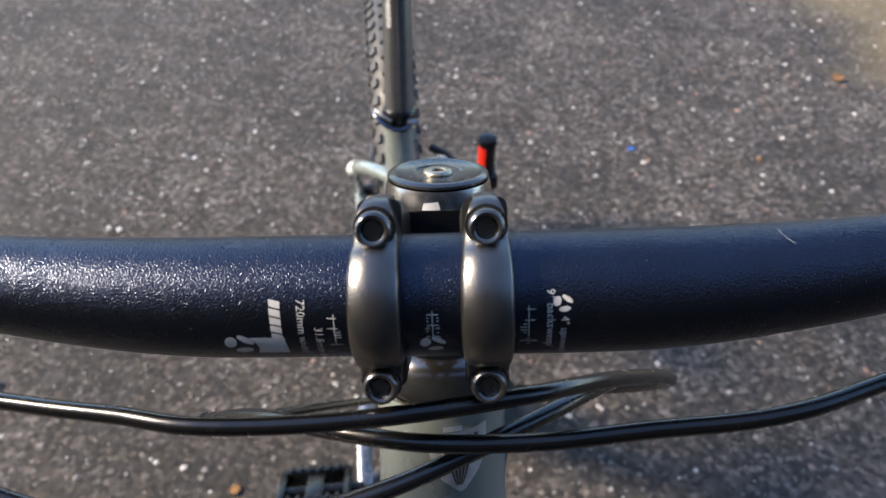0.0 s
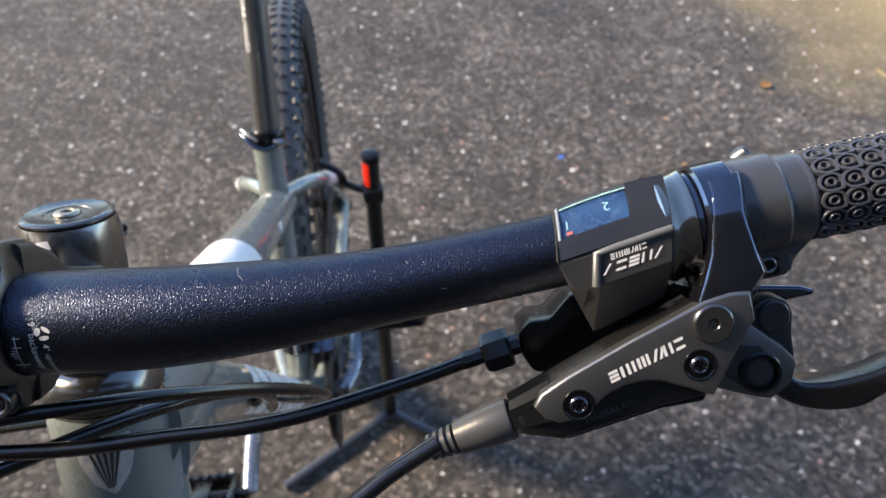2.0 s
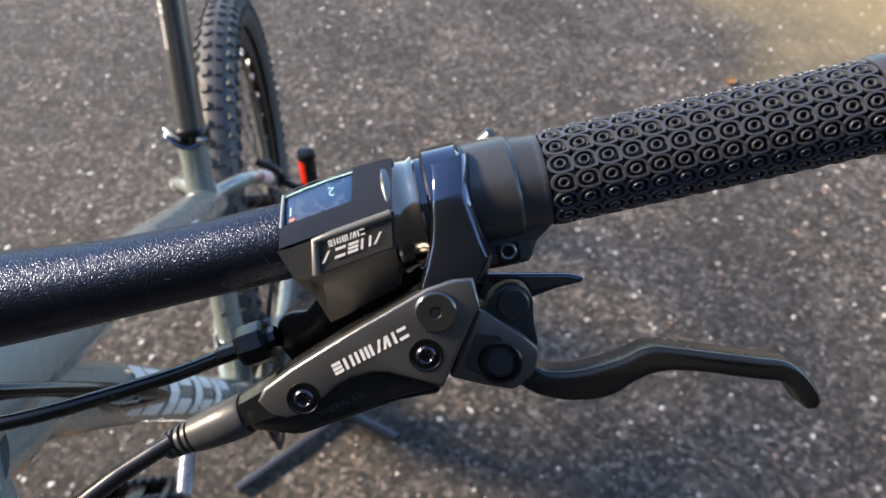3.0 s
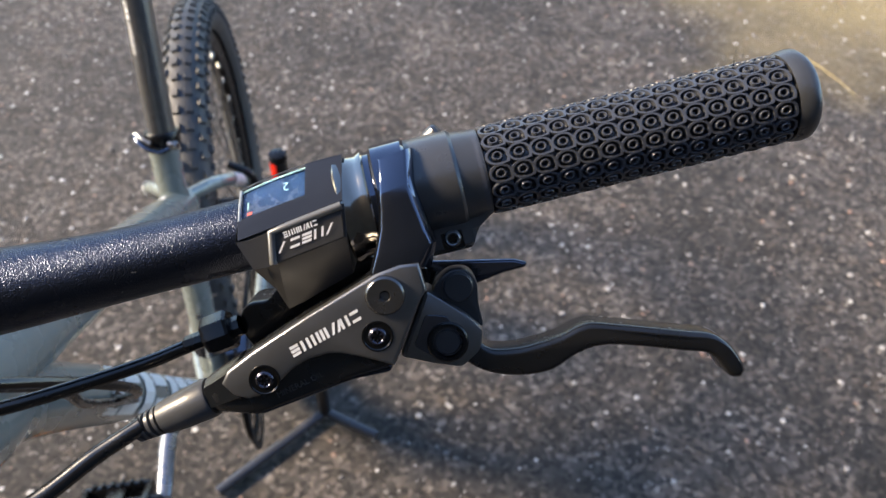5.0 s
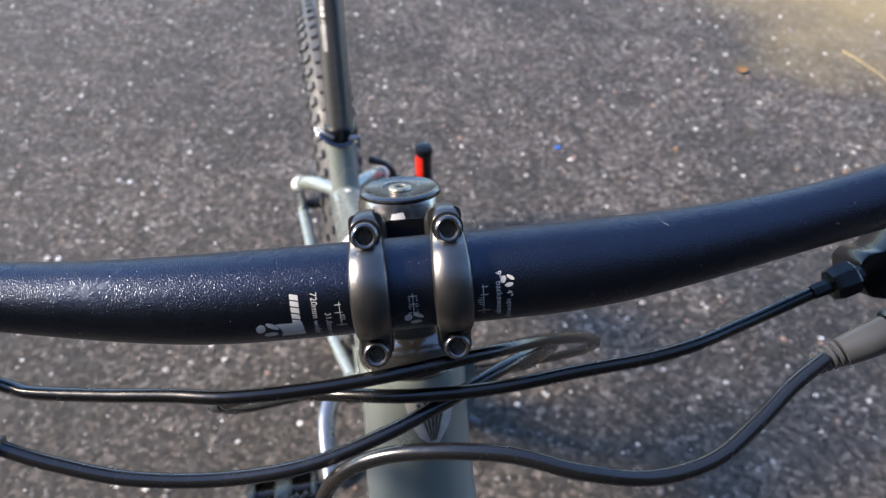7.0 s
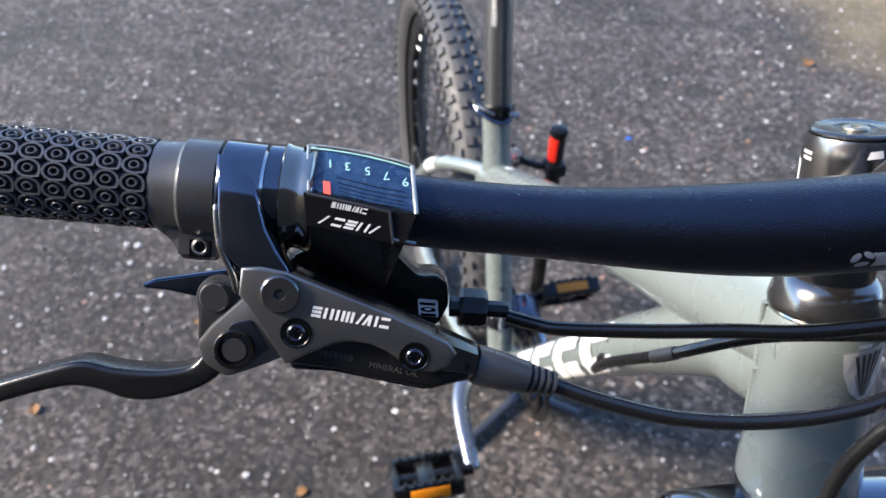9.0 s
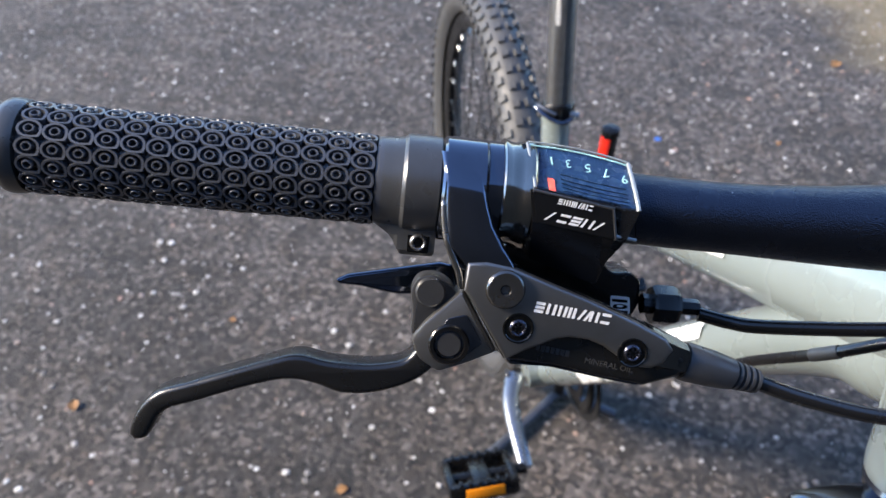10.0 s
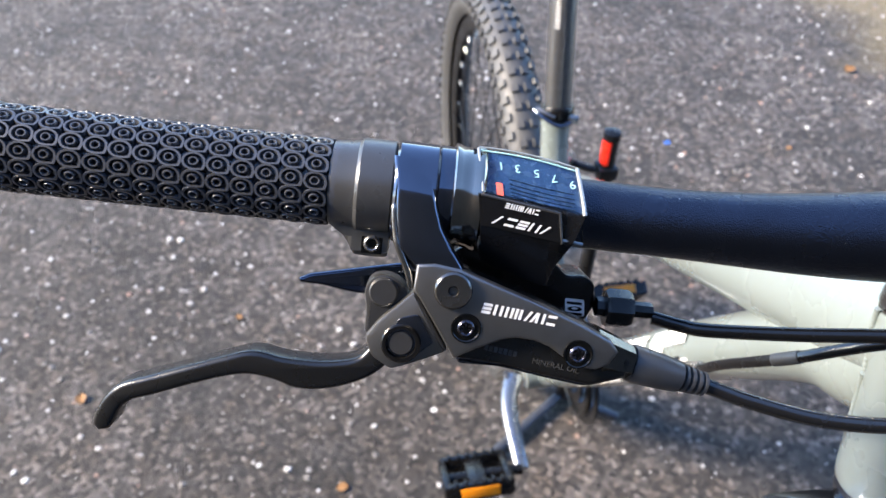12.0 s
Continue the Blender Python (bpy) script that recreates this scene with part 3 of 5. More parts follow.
for hgt in (-14, -34):
    bb = bolt_mesh(3.2, 3.6, 1.8)
    bmesh.ops.transform(bb, matrix=HA @ Matrix.Rotation(radians(FRONT + 150), 4, "Z") @ Matrix.Translation(mm(20, 0, hgt)) @ Matrix.Rotation(radians(90), 4, "X"), verts=bb.verts)
    sub("pinch_bolt", bb, STEEL, stem, "", 35)

# -- headset --
headset = part("headset", turned(scaled([(15, -46), (17.4, -46.2), (17.4, -56.6), (16.9, -57.1), (17.4, -57.6), (17.4, -64.6), (15, -64.8)]), 64), POLISHED, bicycle,
               "satin black headset cone and spacers", A)
sub("cone", turned(scaled([(15, -64.4), (17.9, -64.8), (19.4, -65.8), (21.0, -67.6), (22.4, -70.0), (23.5, -73.0), (24.3, -76.2), (24.7, -78.4), (24.3, -79.5), (23.2, -80), (15, -80)]), 64), CONEM, headset, "rounded polished dark cone", 50)
sub("seal_ring", turned(scaled([(15, -80), (24.0, -80.2), (24.4, -81), (24.0, -81.8), (15, -82)]), 64), CHROME, headset, "thin bright ring")


# -- frame --
def tube_line(a, b, n=14):
    return [Vector(a).lerp(Vector(b), k / n) for k in range(n + 1)]


def shaped_tube(a, b, radius, n=16, segs=32, flat=lambda t: 1.0, bow=Vector((0, 0, 0))):
    """A tube whose radius and flatness change along its length."""
    a, b = Vector(a), Vector(b)
    d = (b - a).normalized()
    side = Vector((1, 0, 0))
    up = side.cross(d).normalized()
    rings = []
    for k in range(n + 1):
        t = k / n
        c = a.lerp(b, t) + bow * math.sin(math.pi * t)
        r, f = radius(t), flat(t)
        rings.append([c + side * math.cos(q) * r * f + up * math.sin(q) * r for q in (2 * math.pi * j / segs for j in range(segs))])
    return loft(rings)


def tube_along(points, radius, flat, n=26, segs=32):
    """A shaped tube along a bent line in the plane x = 0."""
    line = spline(points, n // (len(points) - 1))
    bm_rings, n = [], len(line) - 1
    for k, c in enumerate(line):
        d = (line[min(k + 1, n)] - line[max(k - 1, 0)]).normalized()
        up = Vector((1, 0, 0)).cross(d).normalized()
        r, f = radius(k / n), flat(k / n)
        bm_rings.append([c + Vector((1, 0, 0)) * math.cos(q) * r * f + up * math.sin(q) * r for q in (2 * math.pi * j / segs for j in range(segs))])
    return loft(bm_rings)


BA = B.inverted() @ A
BB = Vector((0, 0.392, 0.390))
head = turned(scaled([(15, -82), (24.2, -82), (24.8, -83.6), (25.0, -100), (25.6, -130), (27.2, -155), (28.4, -170), (28.4, -176), (27.6, -178), (15, -178)]), 64)
bmesh.ops.transform(head, matrix=BA, verts=head.verts)
frame_part = part("frame", head, PAINT, bicycle, "grey-green painted aluminium frame", B)


def swell(t, a, b, k=5.0):
    """From a at the start to b, quickly at first."""
    return b + (a - b) * math.exp(-k * t)


sub("top_tube", shaped_tube((0, -0.042, 1.004), (0, 0.505, 0.656), lambda t: swell(t, 0.030, 0.0225, 3.5), flat=lambda t: swell(t, 0.92, 1.0, 4)), PAINT, frame_part)
DOWN = [(0, -0.040, 0.980), (0, -0.014, 0.957), (0, 0.026, 0.923), (0, 0.123, 0.788), (0, 0.240, 0.610), BB]
sub("down_tube", tube_along(DOWN, lambda t: swell(t, 0.031, 0.0228, 5), lambda t: swell(t, 0.82, 1.0, 4)), PAINT, frame_part)
sub("seat_tube", shaped_tube((0, 0.509, 0.757), BB, lambda t: 0.0176, 8), PAINT, frame_part)
sub("bottom_bracket_shell", sweep([BB + Vector((-0.036, 0, 0)), BB + Vector((0.036, 0, 0))], 0.023, 28), PAINT, frame_part)
AXLE = Vector((0, 0.835, 0.372))
for sx in (-1, 1):
    stay = spline([(sx * 0.008, 0.516, 0.662), (sx * 0.036, 0.556, 0.646), (sx * 0.058, 0.594, 0.620), (sx * 0.065, 0.640, 0.572), (sx * 0.066, 0.72, 0.49), (sx * 0.068, 0.835, 0.372)], 5)
    sub("seat_stay", sweep(stay, 0.0095, 16), PAINT, frame_part)
    sub("stay_patch", sweep(stay[9:13], 0.0099, 16), WHITE, frame_part, "white painted bend")
    stay = spline([BB + Vector((sx * 0.02, 0.01, 0)), (sx * 0.045, 0.52, 0.372), (sx * 0.058, 0.68, 0.366), (sx * 0.068, 0.835, 0.372)], 5)
    sub("chain_stay", sweep(stay, 0.010, 16), PAINT, frame_part)
    sub("dropout", slab(scaled([(-18, -16), (10, -20), (18, 0), (8, 18), (-16, 14)]), -0.003, 0.003, 0.0008), PAINT, frame_part).matrix_basis = Matrix.Translation(AXLE + Vector((sx * 0.068, 0, 0))) @ Matrix.Rotation(radians(90), 4, "Y")


def on_tube(bm, a, b, radius, along, angle, flat=lambda t: 1.0, lift=0.0005):
    """Wraps a flat bmesh (x along the tube, y round it) on a shaped tube."""
    a, b = Vector(a), Vector(b)
    d, length = (b - a).normalized(), (b - a).length
    side = Vector((1, 0, 0))
    up = side.cross(d).normalized()
    for v in bm.verts:
        t = along + v.co.x / length
        r, f = radius(t), flat(t)
        q = radians(angle) + v.co.y / r
        c = a.lerp(b, t)
        v.co = c + side * math.cos(q) * (r * f + lift) + up * math.sin(q) * (r + lift)
    return bm


TT = ((0, -0.042, 1.004), (0, 0.505, 0.656), lambda t: swell(t, 0.030, 0.0225, 3.5))
DT = ((0, 0.123, 0.788), (0, 0.240, 0.610), lambda t: 0.0232)
W = 84
for sgn, ang in ((1, 0), (-1, 180)):
    for k in range(4):
        for lo, hi, low, top in ((0, 27, -19, 19), (31, W - 13, -19, -5), (31, W - 13, 6, 19)):
            st = [(lo + 0.18 * low, low), (hi + 0.18 * low, low), (hi + 0.18 * top, top), (lo + 0.18 * top, top)]
            pts = [((k * W + u) if sgn > 0 else (4 * W - k * W - u), v * sgn) for u, v in st]
            sub("name_block", on_tube(patch(pts, 3), *DT, -0.30, ang, lambda t: 1.0, 0.0012), WHITE, frame_part, "large white block", 0)
sub("white_band", on_tube(patch([(-78, -36), (46, -36), (41, -24), (38, -12), (37, 0), (38, 12), (41, 24), (46, 36), (-78, 36)], 6), *TT, 0.385, 90, lambda t: swell(t, 0.92, 1.0, 4), 0.0016), WHITE, frame_part, "white painted panel", 60)
sub("frame_mark", on_tube(patch([(-11, -4.5), (12, -2.5), (12, 3.5), (-11, 1.5)], 2), *TT, 0.855, 92, lambda t: swell(t, 0.92, 1.0, 4)), WHITE, frame_part, "small white mark", 0)
sub("frame_mark", on_tube(patch([(-14, -5), (14, -5), (14, 5), (-14, 5)], 2), *TT, 0.70, 8, lambda t: swell(t, 0.92, 1.0, 4)), WHITE, frame_part, "small white mark", 0)
for t in (0.35, 0.62):
    bb = bolt_mesh(4.0, 2.0, 1.8)
    c = Vector((0, 0.509, 0.757)).lerp(BB, t)
    d = (BB - Vector((0, 0.509, 0.757))).normalized()
    n = Vector((1, 0, 0)).cross(d).normalized()
    n = n if n.y < 0 else -n
    bmesh.ops.transform(bb, matrix=aim(c + n * 0.0174, n), verts=bb.verts)
    sub("bottle_bolt", bb, STEEL, frame_part)


# ripples of weld where the tubes meet the head tube
for sx in (-1, 1):
    for h0, h1, turn in ((-84, -116, 20), (-120, -152, 24)):
        n = 60
        line, size = [], []
        for k in range(n + 1):
            q = radians(turn) + 0.10 * math.sin(math.pi * k / n)
            h = h0 + (h1 - h0) * k / n
            r = 0.0252 + 0.00006 * max(0, -130 - h)
            line.append(BA @ Vector((sx * r * math.cos(q), 0, h / 1000)) + Vector((0, r * math.sin(q), 0)))
            size.append(0.0014 + 0.00013 * math.sin(2 * math.pi * k / 4.6))
        sub("weld_bead", sweep(line, size, 10), PAINT, frame_part, "rippled weld under the paint", 70)


# head badge: a silver shield with fanned grooves
def on_head(bm, angle, height, lift):
    for v in bm.verts:
        r = 0.0251 + lift + v.co.z
        a = radians(angle) + v.co.x / r
        v.co = BA @ Vector((r * math.cos(a), r * math.sin(a), height / 1000 + v.co.y))
    return bm


hf = BA.to_3x3().inverted() @ (B.to_3x3().inverted() @ Vector((0.29, -1, 0.3)))
HEADF = math.degrees(math.atan2(hf.y, hf.x))
shield = [(-11.5, 10), (-4, 11.2), (4, 12), (11.5, 13.4), (11.6, 2), (9, -6), (3, -14), (1, -15), (-6, -9), (-10, 0)]
sub("head_badge", on_head(patch(shield, 3), HEADF, -101.5, 0.0009), SILVER, frame_part, "silver shield badge", 0)
for k in range(5):
    u = -6.5 + 3.2 * k
    sub("badge_groove", on_head(patch([(0.4 + 0.18 * u, -11.5), (0.8 + 0.18 * u, -11.5), (u + 1.7, 9.6 + 0.1 * u), (u, 9.6 + 0.1 * u)], 2), HEADF, -101.5, 0.0012), STEMM, frame_part, "", 0)
sub("frame_mark", on_head(patch(bar_rect(7, 2.2), 1), HEADF - 4, -88.5, 0.0006), WHITE, frame_part, "", 0)

# -- fork and front wheel below the head tube --
crown = turned(scaled([(14, -178.2), (27, -178.6), (28.2, -181), (27.6, -183), (27.8, -186), (26, -193), (20, -197), (0, -197)]), 48)
joined(crown, box(0.135, 0.036, 0.044, 0.01, Matrix.Translation((0, 0, -0.208))))
fork = part("fork", crown, GLOSS, bicycle, "black suspension fork with a pale crown ring", A)
for sx in (-1, 1):
    sub("stanchion", sweep([mm(sx * 56, 0, -200), mm(sx * 56, -6, -420)], 0.015, 20), CHROME, fork)
    sub("lower_leg", sweep([mm(sx * 56, -6, -410), mm(sx * 56, -16, -620), mm(sx * 56, -38, -690)], [0.021, 0.02, 0.015], 20), GLOSS, fork)
sub("crown_decal", slab(scaled([(-64, -12), (-40, 14), (-30, 14), (-52, -12)]), 0, 0.0004), WHITE, fork, "", 0).matrix_basis = Matrix.Translation((0, -0.0185, -0.208)) @ Matrix.Rotation(radians(90), 4, "X")

# -- seat post --
SP0, SP1 = Vector((0.002, 0.5065, 0.750)), Vector((0.009, 0.578, 0.960))
post = part("seat_post", sweep(tube_line(SP0, SP1), 0.0158, 28), ANOD, bicycle, "dark grey satin seat post", B)
pd = (SP1 - SP0).normalized()
clamp = turned(scaled([(16, -9), (19.8, -9), (20.4, -8), (20.4, 6), (19.6, 7), (16, 7)]), 36)
bmesh.ops.transform(clamp, matrix=aim(SP0 + pd * 0.012, pd), verts=clamp.verts)
sub("seat_clamp", clamp, PLASTIC, post, "black quick-release collar")
sub("clamp_lever", sweep(spline([SP0 + pd * 0.012 + Vector(p) for p in ((0.010, -0.022, -0.002), (-0.002, -0.026, -0.004), (-0.014, -0.024, 0.000), (-0.024, -0.014, 0.005), (-0.029, -0.002, 0.008))], 5), 0.0036, 12, flat=0.7), GLOSS, post)
sub("clamp_clevis", sweep(spline([SP0 + pd * 0.012 + Vector(p) for p in ((-0.010, -0.021, 0.005), (-0.020, -0.014, 0.008), (-0.028, -0.004, 0.010))], 5), 0.0024, 10), SPOKE, post, "bright thin clevis")
nut = turned(scaled([(0, 6), (4.5, 6), (5, 5), (5, -5), (0, -5)]), 20)
bmesh.ops.transform(nut, matrix=aim(SP0 + pd * 0.012 + Vector((0.014, -0.020, 0)), (1, -0.5, 0)), verts=nut.verts)
sub("clamp_nut", nut, SPOKE, post, "bright round nut")
for o in strokes(("v2", "h2", "v2", "v1", "v2", "d1", "h3", "h3", "v2"), 5.0, 5.2, 1.6, 0.8, 1.7):
    sub("post_print", on_tube(patch(o, 1), SP0, SP1, lambda t: 0.0158, 0.50, 118), WHITE, post, "white stroke", 0)


# -- grips --
def ring_knob():
    """One raised shield-shaped ring with a small ring inside, lying on x (along), y (round), z (out)."""
    bm = bmesh.new()
    def band(shape_out, shape_in, h, steps):
        """A ring with a rounded crest between two outlines."""
        rows = []
        for k, z in ((steps[0], -0.4), (steps[1], h * 0.86), (steps[2], h), (1 - steps[2], h), (1 - steps[1], h * 0.86), (1 - steps[0] * 0.5, -0.4)):
            rows.append([bm.verts.new(mm(p[0] + (q[0] - p[0]) * k, p[1] + (q[1] - p[1]) * k, z)) for p, q in zip(shape_out, shape_in)])
        n = len(rows[0])
        for p, q in zip(rows, rows[1:]):
            for k in range(n):
                bm.faces.new((p[k], p[(k + 1) % n], q[(k + 1) % n], q[k]))
    big_o, big_i = [], []
    for k in range(16):
        a = 2 * math.pi * k / 16
        f = {14: 1.26, 13: 1.06, 15: 1.10}.get(k, 1.0)
        big_o.append((3.72 * math.cos(a) * f, 2.80 * math.sin(a) * f))
        big_i.append((2.78 * math.cos(a) * f, 2.12 * math.sin(a) * f))
    band(big_o, big_i, 2.10, (-0.06, 0.0, 0.10))
    band([(1.72 * math.cos(2 * math.pi * k / 12), 1.46 * math.sin(2 * math.pi * k / 12)) for k in range(12)],
         [(0.92 * math.cos(2 * math.pi * k / 12), 0.78 * math.sin(2 * math.pi * k / 12)) for k in range(12)], 2.35, (-0.18, 0.06, 0.3))
    bmesh.ops.recalc_face_normals(bm, faces=bm.faces)
    me = bpy.data.meshes.new("grip_ring")
    bm.to_mesh(me)
    bm.free()
    me.materials.append(RUBBER)
    me.shade_smooth()
    me.set_sharp_from_angle(angle=radians(50))
    return me


KNOB = ring_knob()


def grip(sx, length, rows, columns, roll):
    """Rubber grip with rings all round and a lock ring at its inner end."""
    d = Vector((sx * 0.9855, 0.1697, 0.0)).normalized()
    side = Vector((-d.y * sx, d.x * sx, 0))
    g = Matrix((d, side, d.cross(side))).transposed().to_4x4()
    g.translation = mm(sx * 256.8, 29.9, -4.0)
    lie = Matrix(((0, 0, 1, 0), (0, 1, 0, 0), (-1, 0, 0, 0), (0, 0, 0, 1)))
    prof = [(11.0, -2.5), (13.6, -2.5), (13.5, -0.5), (11.5, 0.8), (11.5, length + 1.2), (0, length + 1.2)]
    bm = turned(scaled(prof), 56)
    bmesh.ops.transform(bm, matrix=lie, verts=bm.verts)
    ob = part("grip", bm, RUBBER, bicycle, "black rubber grip covered in raised rings", H @ g)
    end = turned(scaled([(11, length + 0.5), (13.6, length + 0.7), (14.1, length + 2), (14.4, length + 4.2), (14.2, length + 6.0), (13.1, length + 7.4), (9, length + 8.2), (0, length + 8.4)]), 56)
    bmesh.ops.transform(end, matrix=lie, verts=end.verts)
    sub("end_cap", end, LOCK, ob, "rounded satin rubber end", 40)
    for i in range(columns):
        for j in range(rows):
            a = 2 * math.pi * (j + 0.5 * roll) / rows + 0.06 * i * roll
            k = new("grip_ring", KNOB)
            k.parent = ob
            p = mm(4.2 + (length - 8.0) * i / (columns - 1), 11.55 * math.cos(a), 11.55 * math.sin(a))
            out = Vector((0, math.cos(a), math.sin(a)))
            m = Matrix((Vector((-1, 0, 0)) * sx * -1, out.cross(Vector((1, 0, 0)) * sx), out)).transposed().to_4x4()
            m.translation = p
            k.matrix_basis = m
    # the boss hangs below the bar, its face to the front
    face = Vector((0, 0, 1))
    local = (g.to_3x3().inverted() @ face).normalized()
    down = (g.to_3x3().inverted() @ Vector((0, -1, 0)))
    down = (down - Vector((1, 0, 0)) * down.x).normalized()
    m = Matrix((Vector((1, 0, 0)), -down, Vector((1, 0, 0)).cross(-down))).transposed().to_4x4()
    zsign = 1 if (m.to_3x3() @ Vector((0, 0, 1))).dot(local) > 0 else -1
    flip = Matrix.Diagonal((1, 1, zsign, 1))
    # sleeve, lock ring and boss in one body: round, with a square foot below
    rings = []
    inner = -26.0 if sx > 0 else -19.4
    for x, r, b in ((inner, 11.2, 11.2), (inner, 14.5, 20.6), (inner + 0.5, 15.1, 21.3), (-14.0, 15.25, 21.5), (-8.9, 15.2, 21.4), (-8.4, 14.9, 20.9), (-7.8, 14.3, 19.8),
                    (-6.6, 14.1, 17.6), (-5.2, 13.9, 15.8), (-3.8, 13.75, 14.6), (-2.2, 13.6, 13.7), (0.2, 13.35, 13.35), (0.3, 11.4, 11.4)):
        ring = []
        for q in range(72):
            a = 2 * math.pi * q / 72
            c, f = math.cos(a), math.sin(a)
            reach = r
            if c > 0 and b > r:
                wide = 7.2 if f > 0 else 9.0
                reach = max(r, min(b / c, wide / max(abs(f), 1e-6)))
            ring.append(m @ flip @ mm(x, -reach * c, reach * f))
        rings.append(ring)
    sub("lock_ring", loft(rings), LOCK, ob, "satin black lock ring with a flared sleeve", 24)
    # no hollow: a slightly proud plate painted black for the pocket's shade
    pocket = slab(scaled(rounded([(-17.6, -20.4), (-11.0, -20.4), (-11.0, -14.0), (-17.6, -14.0)], 0.5, 2)), 0.0060, 0.00728)
    bmesh.ops.transform(pocket, matrix=m @ flip, verts=pocket.verts)
    sub("pocket_shade", pocket, SHADEBLACK, ob, "raised black plate, a pocket's shade painted on", 35)
    bolt = bolt_mesh(2.8, 1.7, 1.45)
    bmesh.ops.transform(bolt, matrix=m @ flip @ Matrix.Translation(mm(-14.3, -17.1, 6.4)), verts=bolt.verts)
    sub("lock_bolt", bolt, BOLTHEAD, ob, "small steel socket bolt", 35)
    return ob


grip(-1, 102.8, 16, 14, 0.5)
grip(1, 94.1, 16, 14, 0.2)


# -- brake levers --
def side_of(bm, sx, dx=0.0, dy=0.0, dz=0.0):
    """Takes a piece drawn for x > 0 to its side of the bar."""
    for v in bm.verts:
        v.co = Vector((sx * (v.co.x + dx / 1000), v.co.y + dy / 1000, v.co.z + dz / 1000))
    return bm


def bar_ring(x0, x1, r, slope=0.187, inner=11.2, round_off=0.8):
    """A ring round the bar between two places (mm, x > 0)."""
    w = (x1 - x0) / 2
    bm = turned(scaled([(inner, -w), (r - round_off, -w), (r, -w + round_off), (r, w - round_off), (r - round_off, w), (inner, w)]), 56)
    c = (x0 + x1) / 2
    d = Vector((1, slope, 0)).normalized()
    bmesh.ops.transform(bm, matrix=aim(mm(c, bar_line(c), -4), d), verts=bm.verts)
    return bm


LEVER_TOP = [(245, -17.5), (248.5, -21.9), (252.5, -25.6), (258, -26.6), (265.5, -26.4), (276.5, -24.4), (283, -22), (288, -21.3), (294.7, -22.4), (306, -24.6), (321, -27.8), (330, -29.8), (336.0, -34.0), (340.2, -39.8), (341.4, -43.5)]
LEVER_LOW = [(339.8, -45.6), (336, -45.0), (333, -41), (330.8, -38), (327, -35.6), (319.9, -34.2), (306.6, -31.2), (295.3, -29.3), (288, -29.2), (280.7, -31.4), (273.6, -34.9), (264.3, -35.8), (254, -34.2), (246, -30.6), (239, -24)]


